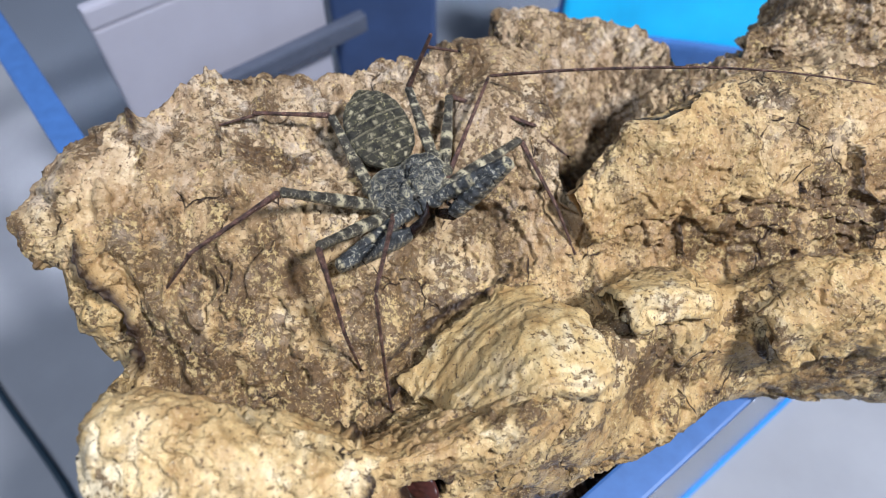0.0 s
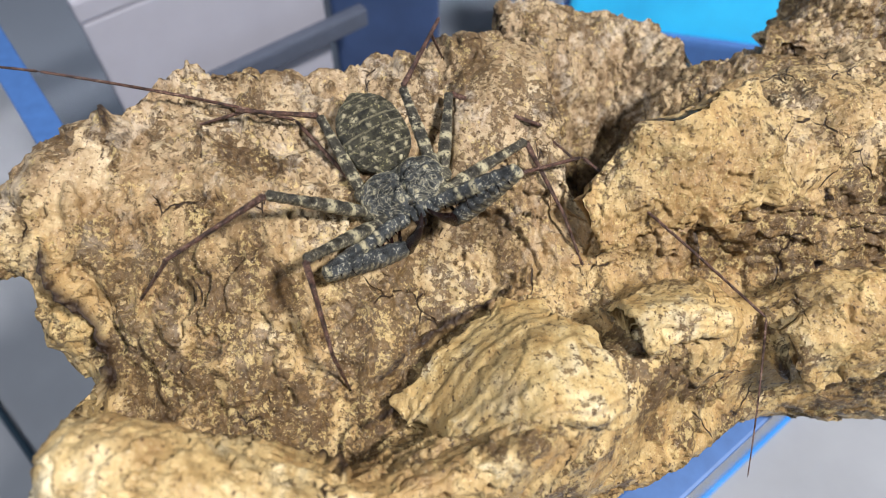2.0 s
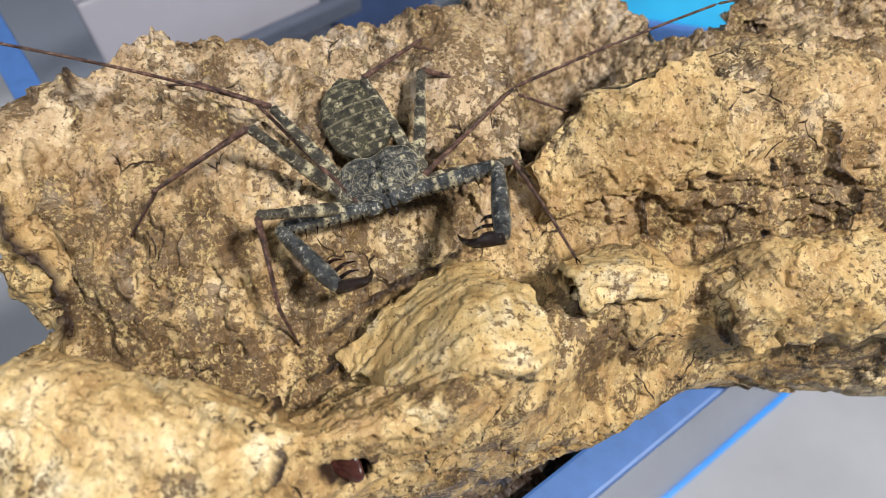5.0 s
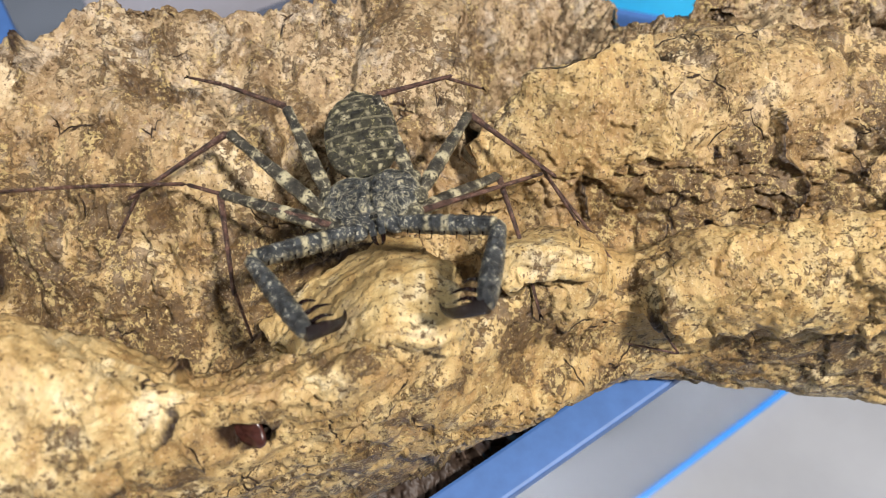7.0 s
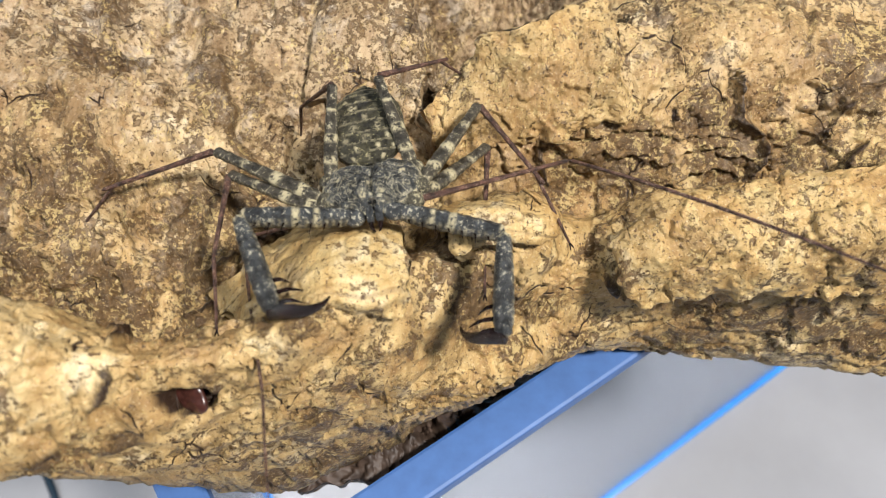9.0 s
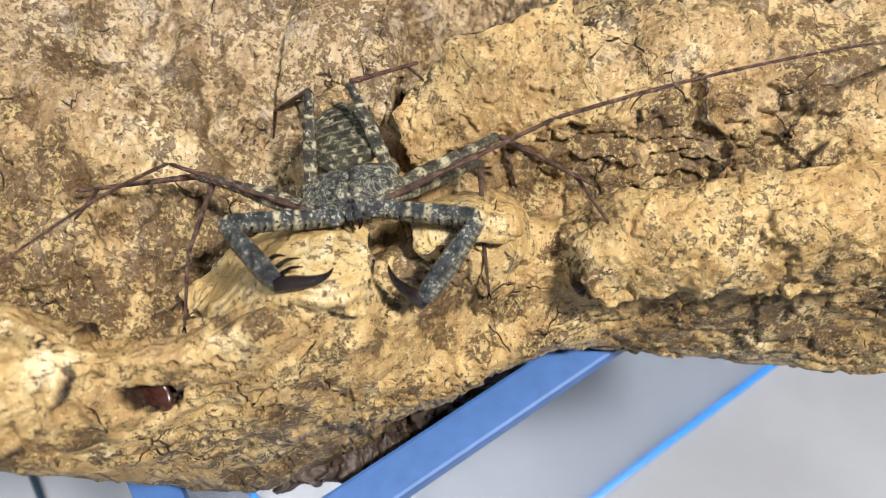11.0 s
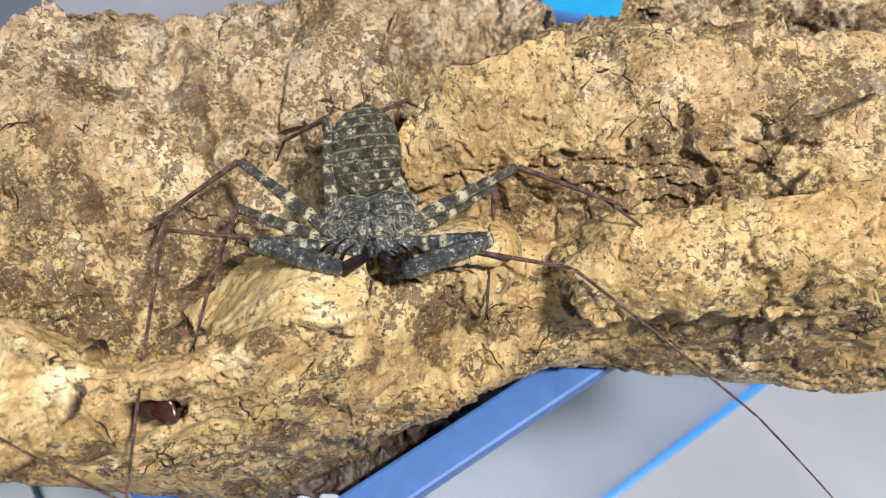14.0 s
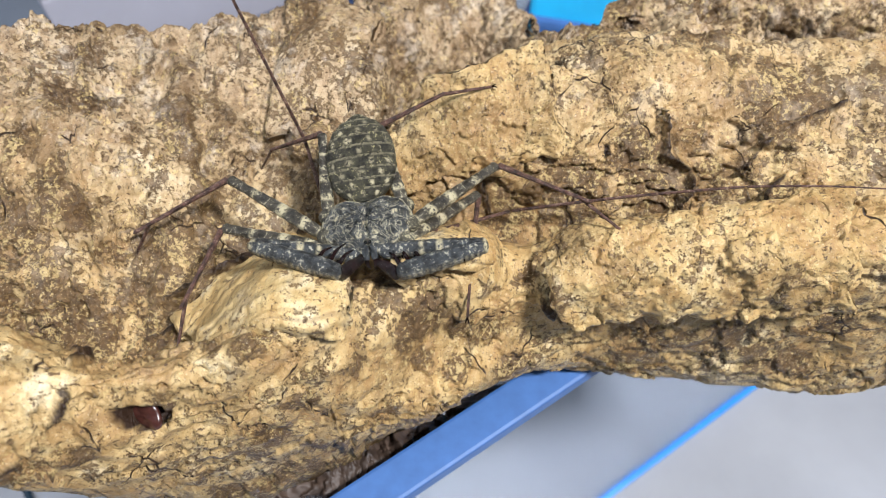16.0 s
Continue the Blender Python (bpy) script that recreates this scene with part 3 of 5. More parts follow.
bark_patch("rear_log", [
    [(84, 166, 150), (88, 166, 170), (92, 172, 174), (96, 186, 160)],
    [(100, 164, 152), (102, 166, 176), (108, 178, 188), (112, 198, 172)],
    [(122, 164, 150), (124, 166, 180), (128, 182, 196), (130, 206, 180)],
    [(150, 162, 150), (150, 166, 180), (152, 184, 198), (154, 208, 182)],
    [(190, 160, 150), (190, 166, 176), (190, 184, 192), (190, 206, 178)],
], 0.008, CORK, ragged=0.002, rough=1.3, weather=0.8)
bark_patch("fan_flake", [
    [(30.2, 109.1, 177), (37.1, 116, 182), (44.1, 120, 189.5), (53, 116.9, 194.9), (61.9, 126.9, 192.9), (69.9, 130.9, 193.9)],
    [(34.2, 102.1, 175), (43.1, 105, 183), (50, 107, 187), (58, 109, 189), (64.9, 111, 191), (71.9, 113, 193.9)],
    [(37.2, 99.1, 171.1), (47.1, 101.1, 176.1), (55, 102.1, 177), (63.9, 102.1, 180), (71.9, 105, 181), (78.8, 107, 184)],
], 0.004, CORK, ragged=0.0016, flakes=0.35, rough=0.35, lumps=0.35, curl=(0.004, 0.002), weather=0.1, dirt=0.12, label="flat pale flake of cork")
bark_patch("front_block", [
    [(70.8, 79.8, 172.8), (78.7, 83.2, 177.8), (89.5, 87.2, 180.2), (101.4, 90.7, 181.7), (121.1, 94.2, 183.6), (139, 97.7, 185)],
    [(73.7, 73.8, 169.9), (83.6, 74.8, 175.8), (94.4, 75.8, 179.8), (106.3, 77.8, 179.7), (118.1, 77.8, 182.6), (134, 79.8, 183.6)],
    [(78.7, 71.9, 160.9), (87.6, 71.9, 163.9), (99.4, 71.9, 165.8), (113.2, 72.9, 165.8), (128.1, 74, 166.7), (138.9, 74, 169.6)],
], 0.004, CORK, ragged=0.0016, flakes=0.45, rough=0.35, lumps=0.5, curl=(0, 0.001), weather=0.0, dirt=0.02, label="pale cork block with broken edge")
bark_patch("bark_chunk", [
    [(35, 85, 173), (43, 85, 177), (51, 84, 181), (59, 82, 180)],
    [(37, 78, 182), (43, 77, 184), (50.3, 77, 184), (62, 79, 178)],
    [(39, 69.5, 180), (44.3, 71, 182), (52.2, 73, 180), (59, 75, 177)],
], 0.004, FLAKE, ragged=0.0014, strata=0.0002, flakes=0.3, rough=0.3, lumps=0.4, weather=0.0, dirt=-0.3, label="pale broken chunk of cork")
# added sheet that carries the dark of the shaded bark underside
bark_patch("shaded_underside", [
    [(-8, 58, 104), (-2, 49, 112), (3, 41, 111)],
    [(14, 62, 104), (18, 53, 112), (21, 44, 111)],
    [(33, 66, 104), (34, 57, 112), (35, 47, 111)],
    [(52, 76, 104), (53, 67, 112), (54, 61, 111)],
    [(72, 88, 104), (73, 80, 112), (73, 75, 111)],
], 0.004, UNDERSHADE, ragged=0.0015, rough=0.9, weather=0.6, dirt=1.0, label="bark underside below the edge, coloured dark brown as shade")
bm = bmesh.new()
bmesh.ops.create_uvsphere(bm, u_segments=72, v_segments=48, radius=1.0, matrix=Matrix.Translation((-0.0750, 0.0785, 0.174)) @ Matrix.Diagonal((0.0068, 0.0062, 0.0065, 1)))
for v in bm.verts:
    v.co += v.normal * (0.0016 * noise.fractal(v.co * 190, 0.8, 2.0, 5))
part("side_knob", bm, CORK, cork_bark, smooth=True)

bm = bmesh.new()
bmesh.ops.create_uvsphere(bm, u_segments=32, v_segments=20, radius=1.0, matrix=pose(-0.0046, 0.0392, 0.1766, 50, 10, -35) @ Matrix.Diagonal((0.0044, 0.0030, 0.0011, 1)))
for v in bm.verts:
    v.co += v.normal * (0.0004 * noise.fractal(v.co * 400, 0.8, 2.0, 4))
husk = tagged(part("seed_husk", bm, plain("glossy_red_brown_husk", (0.045, 0.014, 0.010), 0.30, 0, 700, 0.5), smooth=True), "glossy dark red-brown husk lodged in a bark hole", "husk")

# ---- table and tub ----
table = part("table", box(3.0, 3.0, 0.03, pose(0, 0.5, TABLE - 0.015), 0.003), TABLE_TOP)
tagged(table, "light grey smooth table top", "table", kind="structure")
CORNER = Vector((-0.006, 0.012, 0))
ALONG, ACROSS = Vector((0.787, 0.617, 0)), Vector((-0.617, 0.787, 0))
TUB_LONG, TUB_WIDE = 0.50, 0.34
tub = tagged(new("plastic_tub"), "clear plastic tub with blue rim under the bark", "tub")
turn = math.degrees(math.atan2(ALONG.y, ALONG.x))
for a, b, length in ((CORNER, ALONG, TUB_LONG), (CORNER + ACROSS * TUB_WIDE, ALONG, TUB_LONG), (CORNER, ACROSS, TUB_WIDE), (CORNER + ALONG * TUB_LONG, ACROSS, TUB_WIDE)):
    mid = a + b * (length / 2)
    spin = math.degrees(math.atan2(b.y, b.x))
    part("rim", box(length + 0.010, 0.011, 0.006, pose(mid.x, mid.y, RIM - 0.003, 0, 0, spin), 0.001), BLUE_RIM, tub, "blue plastic rim")
    near = b is ALONG and a is CORNER
    wall_at = mid + (0.0045 if near else 0.0) * Vector((0.617, -0.787, 0))
    pane = part("wall", box(length, 0.0015, RIM - TABLE - 0.009, pose(wall_at.x, wall_at.y, (RIM + TABLE) / 2, -2.7 if near else 0, 0, spin)), CLEAR, tub)
    pane.visible_shadow = False
    foot = mid + 0.009 * (Vector((0.617, -0.787, 0)) if b is ALONG and a is CORNER else Vector((0, 0, 0)))
    part("base_edge", box(length, 0.005, 0.004, pose(foot.x, foot.y, TABLE + 0.003, 0, 0, spin), 0.001), BLUE_EDGE, tub, "bright blue lower edge")

cable_line = spline([(-0.30, 0.21, TABLE + 0.002), (-0.265, 0.17, TABLE + 0.002), (-0.202, 0.107, TABLE + 0.002), (-0.15, 0.04, TABLE + 0.002), (-0.12, -0.05, TABLE + 0.002)], 8)


def tube(points, radius, sides=10):
    """A round tube along points; radius is one number or one for each point."""
    p = [Vector(q) for q in points]
    bm = bmesh.new()
    rings, up = [], Vector((0.01, 0.02, 1)).normalized()
    for i, q in enumerate(p):
        way = (p[min(i + 1, len(p) - 1)] - p[max(i - 1, 0)]).normalized()
        side = way.cross(up)
        side = side.normalized() if side.length > 1e-6 else Vector((1, 0, 0))
        top = side.cross(way)
        r = float(radius[i] if hasattr(radius, "__len__") else radius)
        rings.append([bm.verts.new(q + r * (math.cos(a) * side + math.sin(a) * top)) for a in (2 * math.pi * k / sides for k in range(sides))])
    for a, b in zip(rings[:-1], rings[1:]):
        for k in range(sides):
            bm.faces.new((a[k], a[(k + 1) % sides], b[(k + 1) % sides], b[k]))
    bm.faces.new(rings[0][::-1])
    bm.faces.new(rings[-1])
    return bm


tagged(part("cable", tube(cable_line, 0.002), CABLE, smooth=True), "thin dark teal cable on the table", "cable")
white_box = tagged(new("white_box"), "plain white cardboard box standing behind the bark", "box")
white_box.matrix_world = pose(-0.119, 0.3126, TABLE, 0, 0, turn)
part("box_body", box(0.123, 0.006, 0.179, pose(0, 0, 0.0895), 0.002), WHITE_CARD, white_box)
part("box_lid", box(0.124, 0.007, 0.012, pose(0, 0, 0.185), 0.002), WHITE_CARD, white_box)
# a solid dark bar takes the place of the slanting shadow line here
bar = tagged(part("shadow_bar", box(0.11, 0.008, 0.012, pose(-0.09, 0.316, 0.048, 0, 0, turn), 0.002), SHADOW_GREY), "dark grey bar standing for a shadow line before a white box", "bar")
navy = tagged(new("navy_box"), "dark navy blue plastic box behind the bark", "box")
navy.matrix_world = pose(-0.042, 0.42, TABLE, 0, 0, 6)
part("box_body", box(0.066, 0.10, 0.199, pose(0, 0, 0.0995), 0.003), NAVY, navy)
part("box_lid", box(0.068, 0.102, 0.020, pose(0, 0, 0.210), 0.003), NAVY, navy)
cyan_box = tagged(new("cyan_box"), "bright cyan plastic box with deep blue base behind the bark", "box")
cyan_box.matrix_world = pose(0.18, 0.385, TABLE, 0, 0, -12)
part("panel", box(0.20, 0.03, 0.16, pose(0, 0, 0.10), 0.004), CYAN, cyan_box, "bright cyan panel")
part("base", box(0.208, 0.040, 0.094, pose(0, 0, 0.047), 0.004), BLUE_RIM, cyan_box, "deep blue base")


# ---- the whip spider ----
def shell_material(name, dark, pale, share, band=True, gloss=0.45, scribble=0.0):
    """Dark shell with small pale spots, pale wavering lines, and pale rings where the band value says so."""
    m, t, p = material(name)
    v = coords(t)
    grain = noise_tex(t, 1500, 8, 0.70, 0.5, v)
    broad = noise_tex(t, 420, 4, 0.6, 0.4, v)
    tone = sums(t, "MULTIPLY_ADD", broad, 0.55, sums(t, "MULTIPLY", grain, 0.45))
    c = ramp(t, tone, (0.40, tuple(x * 0.22 for x in dark)), (0.50, tuple(x * 1.0 for x in dark)), (0.58, tuple(min(1, x * 1.7) for x in dark)), (0.68, tuple(min(1, x * 2.8) for x in dark)))
    spot = sums(t, "MULTIPLY_ADD", broad, 0.5, noise_tex(t, 1700, 6, 0.66, 0.5, v))
    c = mix(t, ramp(t, spot, (share + 0.25, (0, 0, 0)), (share + 0.28, (0.85, 0.85, 0.85))), c, pale)
    if scribble:
        wave = sums(t, "ABSOLUTE", sums(t, "SUBTRACT", noise_tex(t, 300, 3, 0.55, 1.8, v), 0.5), 0.0)
        c = mix(t, ramp(t, wave, (0.006, (scribble, scribble, scribble)), (0.030, (0, 0, 0))), c, pale)
    if band:
        ring = sums(t, "MULTIPLY", attribute(t, "band"), ramp(t, noise_tex(t, 1100, 6, 0.65, 0.2, v), (0.42, (0.0, 0.0, 0.0)), (0.52, (0.9, 0.9, 0.9))))
        c = mix(t, ring, c, (0.48, 0.42, 0.26))
    t.links.new(c, p.inputs["Base Color"])
    p.inputs["Roughness"].default_value = gloss
    p.inputs["Specular IOR Level"].default_value = 0.45
    bump(t, p, sums(t, "ADD", tone, sums(t, "MULTIPLY", noise_tex(t, 3200, 4, 0.7, 0.0, v), 0.35)), 1.0, 0.0010)
    return m


SHELL = shell_material("mottled_dark_shell", (0.036, 0.031, 0.022), (0.40, 0.36, 0.24), 0.60, True, 0.36)
SHIELD = shell_material("scribbled_dark_shield", (0.030, 0.032, 0.032), (0.42, 0.38, 0.26), 0.61, True, 0.34, 0.5)
HIP = shell_material("pale_hip_shell", (0.055, 0.049, 0.033), (0.38, 0.34, 0.21), 0.56, False, 0.40)
BACK = shell_material("olive_abdomen_shell", (0.027, 0.024, 0.013), (0.28, 0.25, 0.12), 0.62, True, 0.40)
PALP = shell_material("blue_grey_palp_shell", (0.030, 0.033, 0.035), (0.46, 0.43, 0.32), 0.595, True, 0.36)
SHANK = shell_material("red_brown_shank", (0.070, 0.034, 0.024), (0.24, 0.16, 0.11), 0.60, False, 0.42)
CLAW = shell_material("dark_red_claw", (0.006, 0.0016, 0.0014), (0.03, 0.006, 0.005), 0.75, False, 0.14)
EYE = plain("black_eye", (0.01, 0.01, 0.01), 0.08)


def limb(name, length, widths, flat, mat, parent, bands=(), sag=0.0, ridge=0.0, sides=16, steps=40, edge=0.0, label=""):
    """A tapered limb along y. widths: half-widths at even steps; flat: height over width; bands: (place, half-length) of pale rings."""
    s = np.linspace(0, 1, steps + 1)
    w = np.interp(s, np.linspace(0, 1, len(widths)), widths)
    w = w * (1 + 0.04 * np.sin(s * 60))
    end = np.minimum(s, 1 - s) * length
    w = w * np.clip(np.sqrt(np.clip(1 - (1 - end / (0.8 * w)) ** 2, 0.05, 1)) + (end > 0.8 * w), 0.2, 1)
    a = np.arange(sides) * 2 * math.pi / sides
    ring = np.stack((np.cos(a), np.sin(a)), -1)
    ring = np.sign(ring) * np.abs(ring) ** 0.85
    x = w[:, None] * ring[None, :, 0]
    z = w[:, None] * flat * ring[None, :, 1] - sag * (np.sin(math.pi * s))[:, None]
    if ridge:
        z = z + ridge * np.exp(-(x / (0.25 * w[:, None])) ** 2) * (ring[None, :, 1] > 0)
    y = np.repeat(s[:, None] * length, sides, 1)
    verts = np.stack((x, y, z), -1).reshape(-1, 3)
    band = np.zeros(steps + 1)
    for at_s, half in bands:
        band = np.maximum(band, np.clip((half - np.abs(s - at_s)) / 0.03 + 0.5, 0, 1))
    last = steps * sides
    beads = edge * (np.abs(ring[:, 0]) > 0.9)[None, :] * (0.5 + 0.5 * np.sin(s * length / 0.0006 * math.pi))[:, None]
    band = np.maximum(band[:, None], beads)
    ob = link_mesh(name, verts, grid_faces(steps + 1, sides, True)[:, ::-1], mat, parent, (np.arange(sides), (last + np.arange(sides))[::-1]), {"band": band.reshape(-1)})
    return tagged(ob, label) if label else ob


def hook(name, points, radii, mat, parent, sides=10):
    line = spline(points, 6)
    r = np.interp(np.linspace(0, 1, len(line)), np.linspace(0, 1, len(radii)), radii)
    return part(name, tube(line, list(r), sides), mat, parent, smooth=True)


def carapace(parent):
    """The broad kidney-shaped shield: a flat pale rim, a middle furrow, lobes with furrows that fan out from a pit."""
    n, rings = 120, 46
    a = np.arange(n) * 2 * math.pi / n
    half = np.where(np.sin(a) > 0, 6.5 - 0.4 * np.cos(2 * a), 6.6) / 1000
    ox = 0.0098 * np.sign(np.cos(a)) * np.abs(np.cos(a)) ** 0.80 * (1 - 0.20 * np.clip(np.sin(a), 0, 1) ** 1.5)
    oy = half * np.sign(np.sin(a)) * np.abs(np.sin(a)) ** 0.85
    oy = oy + np.where(oy < 0, 0.0015 * np.exp(-(ox / 0.0030) ** 2), 0)
    k = np.linspace(0.0, 1.0, rings)[:, None]
    x, y = ox * k, oy * k - 0.0004 * (1 - k)
    z = 0.0036 * (1 - k ** 2.6) ** 0.75 + 0 * x
    furrow = np.exp(-(x / 0.00055) ** 2) * (k < 0.86)
    fans = np.clip(np.sin(9 * a + 1.2 * np.sin(2 * a) + 0.6) - 0.35, 0, 1)[None, :] * np.clip(np.sin(math.pi * k ** 0.9), 0, 1)
    pit = np.exp(-((x / 0.0011) ** 2 + ((y + 0.0012) / 0.0012) ** 2))
    z = z - 0.0008 * furrow - 0.0010 * fans - 0.0010 * pit + 0.00045 * np.exp(-((k - 0.95) / 0.03) ** 2)
    p = np.stack((x, y, z), -1).reshape(-1, 3)
    p[:, 2] += 0.00030 * fractal(p, 0.0020, 4)
    low = p.copy()
    low[:, 2] = -0.0012 * (1 - np.repeat(k[:, 0], n) ** 3) - 0.0002
    m = rings * n
    f = grid_faces(rings, n, True)
    side = np.array([(m - n + j, m - n + (j + 1) % n, 2 * m - n + (j + 1) % n, 2 * m - n + j) for j in range(n)])
    band = np.exp(-((k - 0.96) / 0.03) ** 2) * 0.9 + 0 * x
    band = np.maximum(band, 0.22 * np.clip(np.sin(9 * a + 1.2 * np.sin(2 * a) + 0.6 + math.pi) - 0.86, 0, 0.14)[None, :] / 0.14 * (k > 0.25) * (k < 0.9))
    for sx, sy in ((0.0, 0.0008), (0.0017, 0.0034), (-0.0017, 0.0034), (0.0, 0.0046), (0.0062, -0.0012), (-0.0062, -0.0012)):
        band = np.maximum(band, np.clip(1.4 - ((x - sx) / 0.0006) ** 2 - ((y - sy) / 0.0006) ** 2, 0, 0.9))
    return link_mesh("carapace", np.concatenate((p, low)), np.concatenate((f[:, ::-1], f + m, side)), SHIELD, parent, (), {"band": np.tile(np.clip(band, 0, 1).reshape(-1), 2)})


def abdomen(parent):
    """The flattened oval hind body: belly and nine overlapping back plates with rows of pale spots."""
    long, wide, y0 = 0.0222, 0.0076, -0.0054
    bm = bmesh.new()
    bmesh.ops.create_uvsphere(bm, u_segments=40, v_segments=24, radius=1.0)
    bmesh.ops.transform(bm, matrix=Matrix.Translation((0, y0 - long / 2 + 0.0004, -0.0006)) @ Matrix.Diagonal((wide * 0.97, long / 2, 0.0026, 1)), verts=bm.verts)
    belly = part("belly", bm, BACK, parent, smooth=True)
    edges = [0.0, 0.10, 0.20, 0.32, 0.45, 0.58, 0.71, 0.82, 0.91, 0.985]
    for i, (s0, s1) in enumerate(zip(edges[:-1], edges[1:])):
        rows, cols = 10, 46
        s = np.linspace(s0, s1 + 0.012, rows)[:, None]
        u = np.linspace(-1, 1, cols)[None, :]
        w = wide * np.clip(1 - np.abs(2 * (0.03 + 0.965 * s) ** 0.92 - 1) ** 2.5, 0.01, 1) ** 0.5
        x = w * np.sin(u * 1.5)
        bow = 0.0011 * (np.abs(u) ** 2) * (1 - 2 * s)
        y = y0 - s * long - bow
        z = 0.0026 * np.cos(u * 1.5) ** 0.8 * np.clip(1 - np.abs(2 * s - 0.9) ** 2.6, 0.03, 1) ** 0.5 + 0.00075 * (s - s0) / (s1 - s0) - 0.0005
        q = np.stack((x + 0 * s, y + 0 * u, z + 0 * u), -1).reshape(-1, 3)
        v = (np.repeat((s - s0) / (s1 - s0), cols, 1)).reshape(-1)
        q[:, 2] += 0.00010 * fractal(q, 0.0012, 3)
        band = np.zeros(len(q))
        for spot in (-0.62, -0.22, 0.22, 0.62) if i % 2 else (-0.42, 0.0, 0.42):
            r2 = ((np.tile(u[0], rows) - spot) / (0.035 + 0.05 * random.random())) ** 2 + ((v - 0.55) / 0.26) ** 2
            band = np.maximum(band, np.clip(1.3 - r2, 0, 1) * random.choice((1.0, 0.9, 0.5)) * (1.0 if i < 7 else 0.4))
        band = np.maximum(band, 0.30 * np.clip((v - 0.88) / 0.08, 0, 1))
        band = np.maximum(band, 0.3 * np.clip((np.abs(np.tile(u[0], rows)) - 0.92) / 0.05, 0, 1))
        low = q - (0, 0, 0.0005)
        n = rows * cols
        f = grid_faces(rows, cols, False)
        rim = list(range(cols)) + [j * cols + cols - 1 for j in range(1, rows)] + [(rows - 1) * cols + j for j in range(cols - 2, -1, -1)] + [j * cols for j in range(rows - 2, 0, -1)]
        side = np.array([(b, c, c + n, b + n) for b, c in zip(rim, rim[1:] + rim[:1])])
        link_mesh("back_plate", np.concatenate((q, low)), np.concatenate((f, f[:, ::-1] + n, side)), BACK, parent, (), {"band": np.tile(band, 2)})
    return belly


HIPS = {"leg_two": (7.4, 4.4, -0.5), "leg_three": (8.8, 1.0, -0.5), "leg_four": (8.2, -3.4, -0.5), "whip": (6.2, 5.2, 0.6), "palp": (3.8, 6.4, 0.2)}
# lengths of the pieces of each limb, in millimetres
LENGTHS = {"leg_two": (26.5, 21, 14), "leg_three": (27, 24, 16), "leg_four": (21.5, 18, 12), "whip": (36, 52, 32), "palp": (20.5, 19.5, 8.5)}
spider = tagged(new("whip_spider"), "mottled grey-brown whip spider with banded legs on bark", "whip spider")
JOINTED = {}


